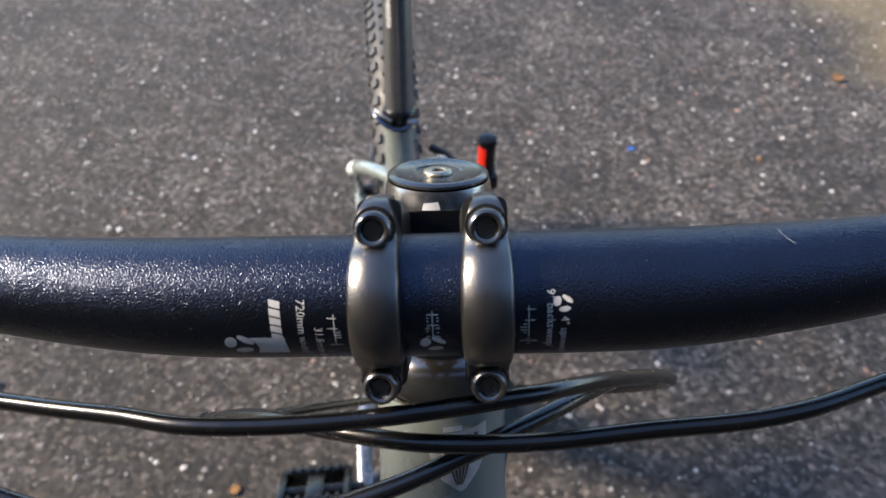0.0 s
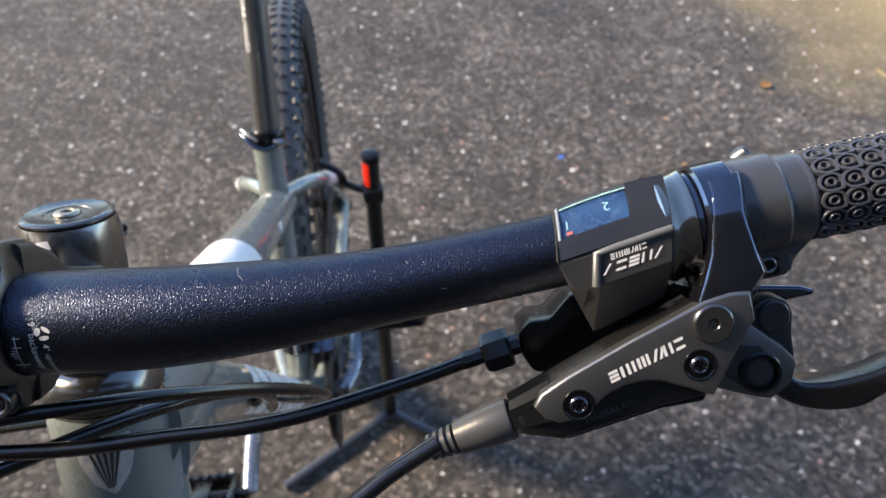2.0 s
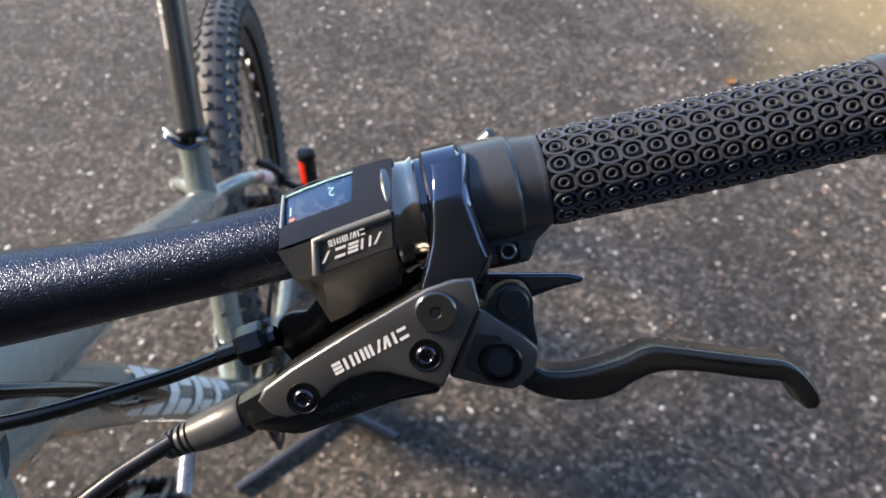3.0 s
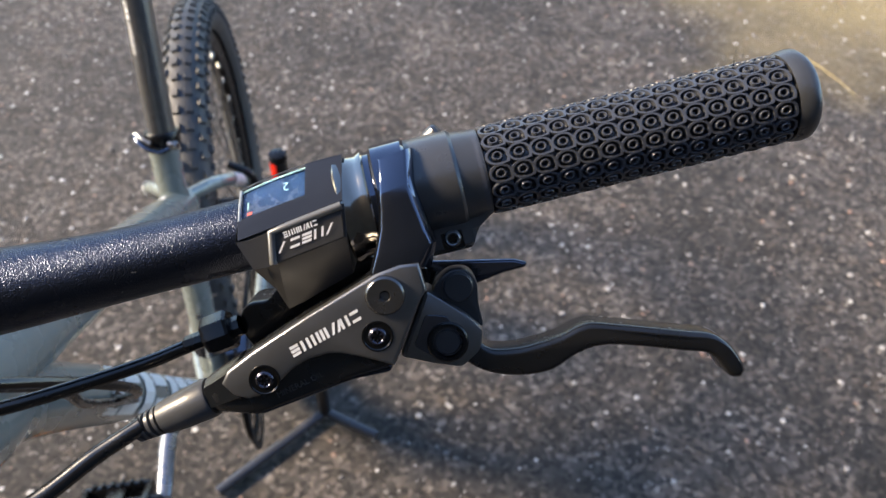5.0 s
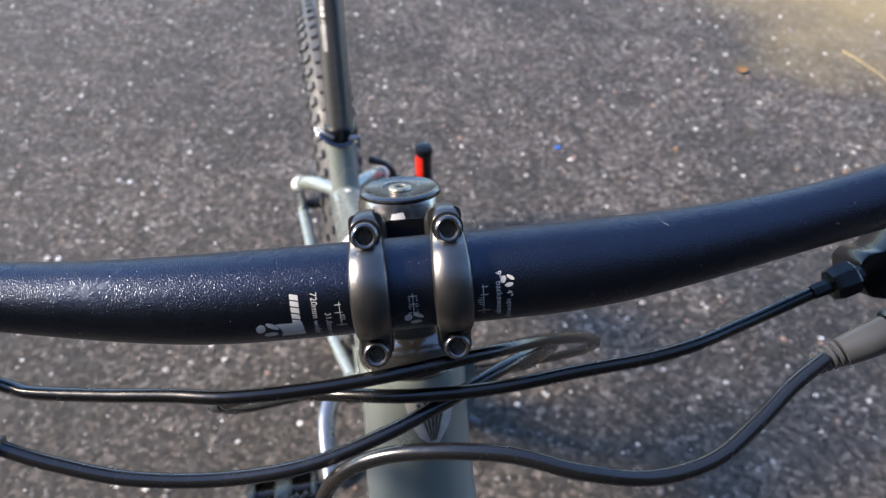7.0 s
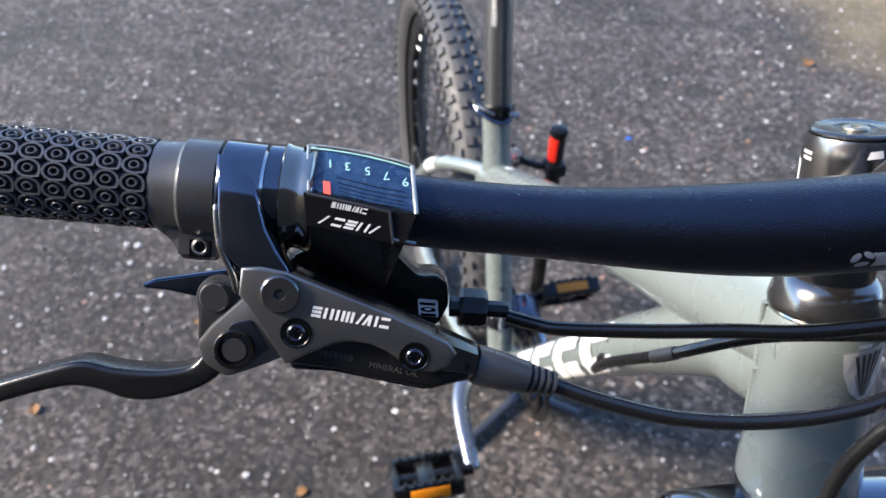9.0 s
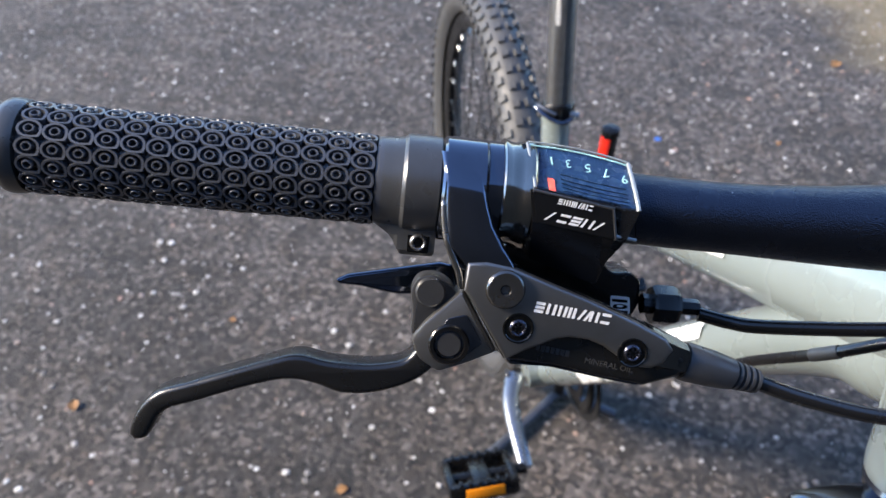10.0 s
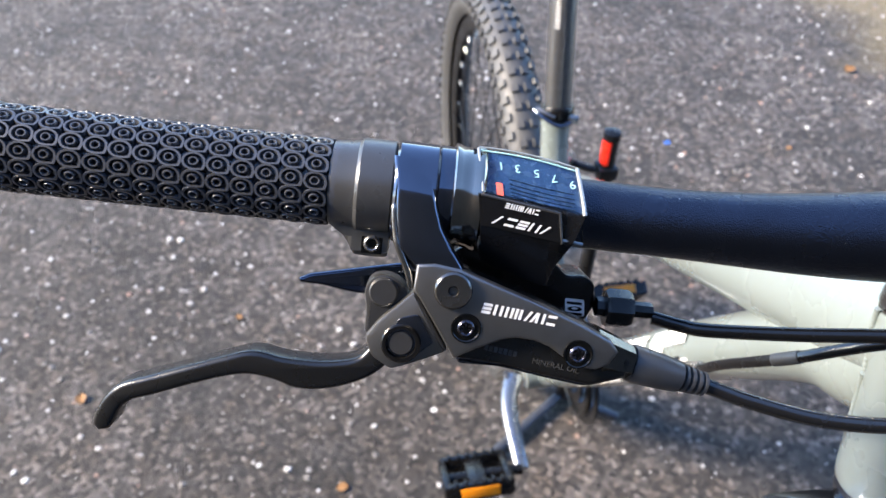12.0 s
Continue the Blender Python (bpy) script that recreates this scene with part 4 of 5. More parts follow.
def brake_lever(sx, dx, dy, dz, label):
    def s(bm):
        return side_of(bm, sx, dx, dy, dz)
    bm = slab(scaled([(231.4, 7.6), (219, 3.0), (197.6, -8.4), (180, -18.4), (170, -24.6), (166, -31), (168, -36.4), (180, -38.4), (194.6, -34), (208.8, -29.2), (222.5, -26), (232.2, -4.6)]), 0.0, 0.0125, 0.0022, 3)
    body = part("brake_lever", s(bm), ANODB, bicycle, label, H)
    lid = slab(scaled([(231.6, 5.6), (226, 5.4), (219, 3.3), (197.6, -8), (181, -17.4), (173.2, -22.6), (171.2, -26.4), (174.4, -30.2), (178.5, -31.6), (184, -30.4), (188.0, -27.2), (192.6, -23.2), (197, -20.9), (203, -19.6), (207, -19.8), (215.7, -22.4), (222.3, -24.8), (231.5, -5.2), (233.3, -2.7)]), 0.011, 0.0158, 0.0011, 3)
    sub("reservoir_lid", s(lid), ANOD, body, "satin grey reservoir lid", 30)
    sub("cylinder_skirt", s(slab(scaled(rounded([(222, -25.5), (215, -25.5), (204, -22), (194, -25), (186, -31), (176, -35.5), (181, -38.6), (194.6, -34.4), (208.8, -29.8), (221, -28)], 2)), -0.001, 0.0118, 0.0012)), GLOSS, body, "glossy dark recess", 30)
    nose = loft([[mm(176, y, z) for y, z in ((-20.5, 2), (-19.8, 11), (-22, 14.6), (-31, 14.6), (-36.8, 9), (-37, 1))],
                 [mm(170, y, z) for y, z in ((-24.2, 1.5), (-23.6, 9.5), (-25.5, 13), (-33.5, 12.8), (-37.4, 8), (-37.6, 1))],
                 [mm(164.4, y, z) for y, z in ((-27.6, 1), (-27.2, 8.5), (-28.8, 11.2), (-35.4, 11), (-38.6, 7), (-38.8, 1))]])
    sub("nose", s(nose), POLISHED, body, "faceted polished dark nose", 20)
    hub = slab(scaled(rounded([(232.9, -4.4), (223.7, -25.4), (233.7, -28.4), (242.7, -30.4), (248.7, -25.4), (250.0, -18.6), (245.2, -13.5), (235.8, -6.6)], 1.6, 3)), -0.006, 0.0065, 0.0014)
    sub("lever_hub", s(hub), ANOD, body, "", 30)
    win = slab(scaled(rounded([(238.6, -13.2), (232.4, -12.4), (228.2, -22.0), (233.8, -25.8), (239.4, -25.4), (244.0, -21.8)], 1.0, 2)), 0.0063, 0.00695, 0.0003)
    sub("hub_panel", s(win), GLOSS, body, "", 30)
    sub("pivot_ring", s(put(turned(scaled([(6.4, 0), (6.4, 1.0), (5.9, 1.5), (4.9, 1.5), (4.6, 0.6), (4.5, -1.4), (0, -1.4)]), 32), 238.6, -21.4, 6.5)), PLASTIC, body, "", 35)
    sub("pivot_cap", s(put(turned(scaled([(4.1, -1.5), (4.1, 0.5), (3.6, 1.1), (0, 1.1)]), 28), 238.6, -21.4, 6.5)), TABM, body, "", 35)
    def across(dy, z, x0=222.7, x1=236.3, lean=1.3, share=1.0):
        x0, x1 = (x0 - 1.5 * share, x1 - 4.2 * share) if sx > 0 else (x0 + 1.6 * share, x1 + 1.6 * share)
        y = bar_line(229.5) + dy
        return [mm(x0, y - lean, 0), mm(x0, y - lean, z - 1.8), mm(x0 + 0.9, y - lean, z), mm(x1 - 2.2, y + lean, z), mm(x1, y + lean, z - 3.2), mm(x1, y + lean, 0)]
    arm = loft([across(12, 7.4), across(10, 9.0), across(7.5, 10.6), across(5, 11.7), across(2, 12.5), across(-2, 13.1, 222.5, 236.8, 1.6, 0.9),
                across(-7, 13.8, 221.8, 237.4, 2.2, 0.7), across(-13, 14.6, 219.6, 237.8, 2.8, 0.4), across(-17.2, 15.2, 217.6, 237.8, 3.4, 0.1),
                [mm(x, y, z) for x, y, z in ((216.0, -2, 0), (216.0, -2, 12), (217, -2, 15.0), (231.0, 4.0, 15.0), (235.2, 3, 10), (236, 3, 0))]])
    bmesh.ops.recalc_face_normals(arm, faces=arm.faces)
    crease = [e for e in arm.edges if len(e.link_faces) == 2 and e.calc_face_angle() > radians(18) and abs((e.verts[0].co - e.verts[1].co).normalized().y) > 0.5]
    bmesh.ops.bevel(arm, geom=crease, offset=0.0006, segments=2, affect="EDGES", profile=0.5)
    sub("clamp_arm", s(arm), GLOSS, body, "polished dark clamp arm", 32)
    sub("clamp_band", s(bar_ring(*((221.2, 232.0) if sx > 0 else (224.3, 237.7)), 16.2)), GLOSS, body, "", 35)
    # sun highlight on the left arm's edge, painted as a strip of brighter metal
    if sx < 0:
        edge = [across(*a)[3].lerp(across(*a)[4], 0.5) for a in ((-2, 13.1, 222.5, 236.8, 1.6, 0.9), (-7, 13.8, 221.8, 237.4, 2.2, 0.7), (-13, 14.6, 219.6, 237.8, 2.8, 0.4), (-17.2, 15.2, 217.6, 237.8, 3.4, 0.1))]
        edge = spline([*edge, mm(234.6, 3.4, 13.8), mm(234.0, -2.4, 13.8)], 4)
        sub("edge_highlight", s(sweep(edge, [0.0003] + [0.0011] * (len(edge) - 2) + [0.0006], 10)), CLAMPM, body, "bright strip, a sunlit highlight painted along the edge", 50)
    sub("clamp_bolt", s(put(bolt_mesh(5.9, 2.3, 1.3), 221.2, -3.1, 15.2)), STEEL, body, "flat round clamp bolt", 35)
    if sx > 0:
        stub = turned(scaled([(0, -3), (2.6, -3), (3.0, -2), (3.0, 1.4), (2.2, 2.4), (0, 2.6)]), 18)
        bmesh.ops.transform(stub, matrix=aim(mm(239.0, bar_line(240) + 14.2, -13.0), (0.75, 0.6, 0.2)), verts=stub.verts)
        sub("clamp_hinge", s(stub), STEMM, body, "small worn steel hinge pin", 35)
    for x, y in ((218, -15.3), (183.9, -26)):
        # raised disc, black in place of the shade in a deep screw hole
        sub("recess_shade", s(put(turned(scaled([(4.7, 0.02), (4.6, 0.28), (4.2, 0.34), (3.9, 0.12), (0, 0.12)]), 32), x, y, 15.76)), SHADEBLACK, body, "raised black disc painted as a recess's shade", 35)
        screw = bolt_mesh(2.9, 0.8, 1.5, 6)
        for k in range(6):
            joined(screw, box(0.0005, 0.0016, 0.0004, 0, Matrix.Rotation(radians(60 * k), 4, "Z") @ Matrix.Translation(mm(0, 1.6, 0.55))))
        sub("lid_screw", s(put(screw, x, y, 15.7)), SCREW, body, "small blued star screw", 35)
    tab = slab(scaled(rounded([(250.5, -19), (248.9, -10), (249.2, -4), (246.5, 0.2), (241, 0.6), (236, -3), (234, -10), (238, -14)], 2.5, 3)), -0.004, 0.004, 0.001)
    sub("reach_tab", s(tab), TABM, body, "", 30)
    sub("reach_knob", s(put(turned(scaled([(4.7, 0), (4.7, 1.2), (4.1, 1.9), (0, 1.9)]), 28), 243, -4.9, 3.8)), TABM, body, "", 35)
    blade = slab(scaled([(p.x, p.y) for side in (LEVER_TOP, LEVER_LOW) for p in spline([(x, y, 0) for x, y in side], 3)]), -0.0055, 0.0060, 0.0018, 3)
    for v in blade.verts:
        u = max(0.0, v.co.x - 0.30)
        v.co.z -= 1.6 * u * u
        if sx > 0:
            # this lever is set a little further in and higher
            x, y = (v.co.x - 0.240) * 0.91, v.co.y + 0.021
            v.co.x, v.co.y = 0.240 + x * 0.9992 - y * 0.040, -0.021 + y * 0.9992 + x * 0.040
    sub("lever_blade", s(blade), ANODB, body, "curved satin black lever blade", 40)
    # hose boot
    a, b = mm(165.4, -33.2, 6.0), mm(148.4, -40.0, 4.5)
    d = (b - a).normalized()
    boot = turned(scaled([(0, 0), (6.0, 0), (6.4, 1), (6.0, 10), (5.2, 17.4), (0, 18)]), 14)
    bmesh.ops.transform(boot, matrix=aim(a, d), verts=boot.verts)
    sub("hose_boot", s(boot), RUBBER_GREY, body, "smooth dark rubber hose boot", 40)
    prof = [(2.4, 0)]
    for k in range(4):
        prof += [(3.3, 0.2 + 2.4 * k), (4.7 - 0.2 * k, 0.5 + 2.4 * k), (4.7 - 0.2 * k, 1.6 + 2.4 * k), (3.3, 1.9 + 2.4 * k)]
    bell = turned(scaled(prof + [(2.4, 10)]), 28)
    bmesh.ops.transform(bell, matrix=aim(b - d * 0.0004, d), verts=bell.verts)
    sub("bellows", s(bell), RUBBER_GREY, body, "ribbed rubber sleeve", 30)
    # maker's name as plain blocks
    px, py, lean = (193.2, -19.8, 26.0) if sx > 0 else (213.2, -10.6, -15.0)
    place = Matrix.Translation(mm(sx * (px + dx), py + dy, 15.95 + dz)) @ Matrix.Rotation(radians(lean), 4, "Z")
    for o in strokes(("h3", "v2", "v1", "v3", "d2", "v2", "h2"), 3.3, 2.8, 0.75, 0.35, 0.9):
        bl = patch(o, 0)
        bmesh.ops.transform(bl, matrix=place, verts=bl.verts)
        sub("name_block", bl, WHITE, body, "white block", 0)
    words = lettering("MINERAL OIL", 0.0026)
    spot = mm(-190.5, -30.4, 12.58) if sx < 0 else mm(193.5 + dx, -29.4 + dy, 12.58 + dz)
    bmesh.ops.transform(words, matrix=Matrix.Translation(spot) @ Matrix.Rotation(radians(-17 if sx < 0 else 22), 4, "Z"), verts=words.verts)
    sub("oil_lettering", words, PLASTIC_GREY, body, "faint embossed lettering", 0)
    for o in blocks(7, 1.9, 1.25, 0.3) if sx < 0 else ():
        bl = patch(o, 0)
        bmesh.ops.transform(bl, matrix=Matrix.Translation(mm(-212.8, -23.6, 12.58)) @ Matrix.Rotation(radians(-17), 4, "Z"), verts=bl.verts)
        sub("name_block", bl, TABM, body, "faint embossed block", 0)
    return body


TABM = material("satin_dark_tab", (0.040, 0.041, 0.044), 0.36, 0.2, scale=120, rough_spread=0.06, bump=0.00002, bump_scale=3000)
ANODB = material("satin_black_lever", (0.062, 0.062, 0.063), 0.26, 0.85, scale=80, rough_spread=0.05, bump=0.00002, bump_scale=2500)
brake_lever(-1, 0, 0, 0, "dark grey hydraulic brake lever with white blocks")
brake_lever(1, 3.2, 1.2, 2.6, "dark grey hydraulic brake lever with white blocks")

# -- shifters --
GLASS = bpy.data.materials.new("clear_window")
GLASS.use_nodes = True
gb = GLASS.node_tree.nodes["Principled BSDF"]
gb.inputs["Base Color"].default_value = (0.92, 0.96, 1.0, 1)
gb.inputs["Transmission Weight"].default_value = 1.0
gb.inputs["Roughness"].default_value = 0.03
gb.inputs["IOR"].default_value = 1.14


def edge_top(x):
    return 30.0 + (x - 184.5) * 0.40 - 0.0042 * (x - 184.5) ** 2 if x < 216 else 38.5


def edge_panel(x):
    return 16.0 + (x - 184.5) * 0.31


def edge_low(x):
    return 13.4 - (x - 184.5) * 1.95 if x < 195 else -7.1 + (x - 195) * 0.5


def shifter_ring(x):
    t, p, l = edge_top(x), edge_panel(x), edge_low(x)
    d = (t - p) / 3
    pts = [(t - 4, -13), (t - 0.6, -5), (t, 1.6), (t - d, 6.2), (t - 2 * d, 9.8), (p + 0.3, 12.2), (p, 13.4), (max(p - 9.5, l + 1.0), 14.0), (l, min(4.0, 14.0 - (p - 9.5 - l) * 0.6)), (l + 0.6, -9), (l + 12, -15)]
    return [Vector((x, y, z)) * 0.001 for y, z in pts]


def skin(rows, lift):
    """An open sheet over rows of points, moved out by lift."""
    bm = bmesh.new()
    vs = [[bm.verts.new(p) for p in row] for row in rows]
    for a, b in zip(vs, vs[1:]):
        for k in range(len(a) - 1):
            bm.faces.new((a[k], a[k + 1], b[k + 1], b[k]))
    bmesh.ops.recalc_face_normals(bm, faces=bm.faces)
    bm.normal_update()
    mean = sum((f.normal for f in bm.faces), Vector())
    if mean.z < 0:
        bmesh.ops.reverse_faces(bm, faces=bm.faces)
        bm.normal_update()
    for v, n in [(v, v.normal.copy()) for v in bm.verts]:
        v.co += n * lift
    return bm


def slabbed(bm, depth):
    bmesh.ops.solidify(bm, geom=bm.faces[:], thickness=depth)
    return bm


def window_point(x, s):
    """A place on the shifter's upper face: x in mm, s from 0 at the top rim to 1 at the panel."""
    ring = shifter_ring(x)[2:6]
    s *= 3
    k = min(2, int(s))
    return ring[k].lerp(ring[k + 1], s - k)


def shifter(sx, dx, dy, dz, label):
    def s(bm):
        return side_of(bm, sx, dx, dy, dz)
    xs = (183.4, 187.6, 191.4, 194.8, 200, 206, 212, 215.4)
    # right housing faces the sun: its lit tone is painted as paler plastic
    body = part("shifter", s(loft([shifter_ring(x) for x in xs])), PLASTIC if sx < 0 else LITPANEL, bicycle, label, H, smooth=25)
    # dial under a clear window
    x0, x1 = (183.8, 213.4) if sx < 0 else (184.6, 204.0)
    deep = 1.0 if sx < 0 else 0.60
    rows = [[window_point(x0 + (x1 - x0) * i / 10, 0.04 + 0.9 * deep * j / 8) for j in range(9)] for i in range(11)]
    sub("dial", s(skin(rows, 0.0002)), BLUEDIAL, body, "dark blue gear dial", 60)
    rows = [[window_point(x0 - 0.6 + (x1 - x0 + 1.0) * i / 10, 0.985 * deep * j / 8) for j in range(9)] for i in range(11)]
    glass = sub("window", s(slabbed(skin(rows, 0.0013), 0.0007)), GLASS, body, "clear curved window", 60)
    glass.visible_shadow = False
    if sx > 0:
        rows = [[window_point(204.1 + 11.0 * i / 6, 0.985 * j / 8) for j in range(9)] for i in range(7)]
        sub("window_cover", s(slabbed(skin(rows, 0.0013), 0.0006)), GLOSSP, body, "gloss black cover", 60)
        rows = [[window_point(x0 - 0.6 + (x1 - x0 + 0.7) * i / 10, 0.595 + 0.39 * j / 4) for j in range(5)] for i in range(11)]
        sub("window_cover", s(slabbed(skin(rows, 0.0013), 0.0006)), GLOSSP, body, "", 60)
    line = [window_point(x0 + (x1 - x0) * i / 14, 0.06) + Vector((0, 0.0004, 0.0006)) for i in range(15)]
    sub("dial_line", s(sweep(line, 0.00028, 6)), PALE, body, "pale blue line", 0)
    rim = [window_point(x0 - 0.4, 0.98 * deep * j / 10) + Vector((0, 0.0003, 0.0011)) for j in range(11)]
    sub("window_rim", s(sweep(rim, 0.0007 if sx < 0 else 0.0005, 8)), CLEARRIM, body, "bright clear rim", 60)
    if sx < 0:
        rim = [window_point(x1 + 0.5, 0.98 * j / 10) + Vector((0, 0.0003, 0.0009)) for j in range(11)]
        sub("window_rim", s(sweep(rim, 0.0005, 8)), CLEARRIM, body, "", 60)
        rim = [window_point(x0 + (x1 - x0) * i / 14, 0.0) + Vector((0, 0.0006, 0.0004)) for i in range(15)]
        sub("window_rim", s(sweep(rim, 0.00035, 8)), CLEARRIM, body, "", 60)
    if sx < 0:
        rows = [[Vector((x, edge_panel(x) + 0.3 - 8.2 * j / 3, 13.2 - 0.25 * (190.8 - x))) * 0.001 for j in range(4)] for x in (184.4, 187.6, 190.8)]
        skirt = sub("window", s(slabbed(skin(rows, 0.0008), 0.0006)), GLASS, body, "", 40)
        skirt.visible_shadow = False
        foot = [Vector((x, edge_panel(x) - 8.2, 13.8 - 0.25 * (190.8 - x))) * 0.001 for x in (184.4, 187.6, 190.8)]
        sub("window_rim", s(sweep(foot, 0.0006, 8)), CLEARRIM, body, "", 60)
    digits = ((207.6, 0.32, "1"), (202.6, 0.32, "3"), (196.8, 0.33, "5"), (191.4, 0.34, "7"), (185.9, 0.37, "9")) if sx < 0 else ((198.0, 0.27, "2"), (186.6, 0.36, "1"))
    for x, q, d in digits:
        p, e = window_point(x, q), window_point(x, q + 0.25)
        up = (p - e).normalized()
        right = Vector((1, 0.0, 0))
        right = (right - up * right.dot(up)).normalized()
        n = right.cross(up)
        pos = p + n * 0.0005
        pos = Vector((sx * (pos.x + dx / 1000), pos.y + dy / 1000, pos.z + dz / 1000))
        if sx < 0:
            up, right = Vector((-up.x, up.y, up.z)), Vector((right.x, -right.y, -right.z))
            n = right.cross(up)
        m = Matrix((right, up, n)).transposed().to_4x4()
        m.translation = pos
        bm = lettering(d, 0.0042 if sx < 0 else 0.0040)
        bmesh.ops.transform(bm, matrix=m @ Matrix.Rotation(math.pi, 4, "Z"), verts=bm.verts)
        sub("digit", bm, PALE, body, "pale blue figure", 0)
    px, q0, q1 = (208.9, 0.70, 0.97) if sx < 0 else (187.2, 0.50, 0.55)
    rows = [[window_point(px - (1.0 if sx < 0 else 0.7) + (2.0 if sx < 0 else 1.5) * i, q0 + (q1 - q0) * j / 3) for j in range(4)] for i in range(2)]
    sub("pointer", s(skin(rows, 0.0006)), POINTER, body, "red gear pointer", 60)
    # grey name panel with a pale rim
    xa, xb = (191.2 if sx < 0 else 193.8, 214.6)
    rows = [[Vector((x, edge_panel(x) - 0.2 - 9.0 * j / 3, 13.55 + 0.55 * j / 3)) * 0.001 for j in range(4)] for x in (xa, 199, 207, xb)]
    sub("name_panel", s(slabbed(skin(rows, 0.0004), 0.0003)), LITPANEL if sx > 0 else PLASTIC, body, "satin dark panel", 30)
    edge = [Vector((x, edge_panel(x) - 0.1, 13.8)) * 0.001 for x in (xa, 199, 207, xb)]
    edge = [Vector((xa - 0.2, edge_panel(xa) - 9.4, 14.1)) * 0.001, *edge]
    sub("panel_rim", s(sweep(edge, 0.0012 if sx > 0 else 0.0005, 10)), RIMGREY if sx > 0 else LITPANEL, body, "rounded satin edge", 60)
    tilt = -16.5 if sx < 0 else 17.5
    for kinds, hgt, wdt, gap, slant, line, ox, oy in ((("h3", "v2", "v1", "v3", "d2", "v2", "h2"), 1.7, 1.25, 0.35, 0.2, 0.42, (-204.3, 20.6), (197.6 + dx, 17.0 + dy)),
                                                     (("d1", "h2", "h3", "v2", "d1"), 2.7, 3.0, 0.7, 1.2, 0.72, (-208.6, 16.4), (195.4 + dx, 12.6 + dy))):
        spot = mm(*(ox if sx < 0 else oy), 14.7 + dz)
        for o in strokes(kinds, hgt, wdt, gap, slant, line):
            bl = patch(o, 0)
            bmesh.ops.transform(bl, matrix=Matrix.Translation(spot) @ Matrix.Rotation(radians(tilt), 4, "Z"), verts=bl.verts)
            sub("name_block", bl, WHITE, body, "white block", 0)
    # bright clamp next to the housing
    c = turned(scaled([(11.2, -3.4), (16.6, -3.4), (17.3, -2.6), (17.2, -1.4), (16.3, 0.2), (16.0, 2.0), (16.3, 4.0), (16.9, 5.4), (16.9, 5.9), (16.4, 6.4), (11.2, 6.4)]), 56)
    bmesh.ops.transform(c, matrix=aim(mm(217.2, bar_line(217.2), -4), Vector((1, 0.187, 0)).normalized()), verts=c.verts)
    sub("clamp_collar", s(bar_ring(220.4, 226.0 if sx > 0 else 228.6, 15.7, round_off=0.8)), GLOSS, body, "", 35)
    sub("shifter_clamp", s(c), CHROME, body, "dark chromed clamp", 40)
    # base that carries the cable
    base = slab(scaled(rounded([(191, 0), (184, -8.2), (177.5, -8.6), (174.2, -12), (174.8, -20), (178.8, -26), (192, -29), (206, -17), (206, 0)], 1.5, 2)), -0.036, -0.0160, 0.0012)
    sub("cable_base", s(base), PLASTIC, body, "", 30)
    adj = turned(scaled([(3.6, -3), (3.6, 0), (6.2, 0), (6.9, 1), (6.9, 7.6), (6.0, 9.4), (3.4, 10), (3.0, 10), (3.0, 16), (2.6, 17)]), 8)
    bmesh.ops.transform(adj, matrix=aim(mm(171.4, -20.4, -16.0), (-1, -0.16 if sx < 0 else -0.30, 0)), verts=adj.verts)
    sub("barrel_adjuster", side_of(adj, sx, dx, dy + (3.6 if sx > 0 else 0), dz), PLASTIC, body, "faceted barrel adjuster", 25)
    pad = slab(scaled(rounded([(272.6, -3.7), (268, -2.4), (236, -1.2), (228, -4), (230, -13), (237, -12.6), (252, -11.4), (257, -9.8), (264.3, -7.1), (272, -5.4)], 0.9, 3)), -0.0215, -0.0175, 0.0012, 3)
    for v in pad.verts:
        v.co.z += 0.12 * max(0, v.co.x - 0.25)
        v.co += mm(6.0, -1.0, -8.5) if sx < 0 else mm(0.0, 0.8, -6.0)
    sub("shift_paddle", s(pad), GLOSS, body, "gloss black thumb paddle", 40)
    sub("paddle_arm", s(slab(scaled([(238, -2), (238, -12), (205, -14), (200, 4), (212, 6)]), -0.031, -0.019, 0.001)), PLASTIC, body, "", 30)
    if sx < 0:
        lab = slab(scaled(rounded([(-181.6, -22.4), (-174.9, -23.7), (-174.7, -17.6), (-181.4, -16.4)], 0.8, 3)), -0.01695, -0.01688)
        sub("sticker", lab, WHITE, body, "white square sticker", 0)
        for y0, y1 in ((-22.5, -21.5), (-18.6, -17.6)):
            sub("sticker_mark", slab(scaled([(-180.9, y0), (-175.6, y0 - 0.9), (-175.6, y1 - 0.9), (-180.9, y1)]), -0.01686, -0.0168), PLASTIC, body, "", 0)
        lens = [(-178.2 + 2.6 * math.cos(a), -20.6 + 0.9 * math.sin(a) - 0.35 * math.cos(a)) for a in (2 * math.pi * k / 18 for k in range(18))]
        sub("sticker_mark", slab(scaled(lens), -0.01686, -0.0168), PLASTIC, body, "", 0)
        sub("sticker_mark", slab(scaled([(-178.2 + (x + 178.2) * 0.45, -20.4 + (y + 20.6) * 0.45) for x, y in lens]), -0.0168, -0.01674), WHITE, body, "", 0)
        # stepped arcs under the window
        for q in (0.56, 0.66, 0.75, 0.83, 0.90):
            arc = [window_point(186.0 + 19.6 * i / 12, q + 0.03 * math.sin(math.pi * i / 12)) + Vector((0, 0.0001, 0.0003)) for i in range(13)]
            sub("dial_step", s(sweep(arc, 0.0002, 6)), DIALSTEP, body, "", 0)
    return body


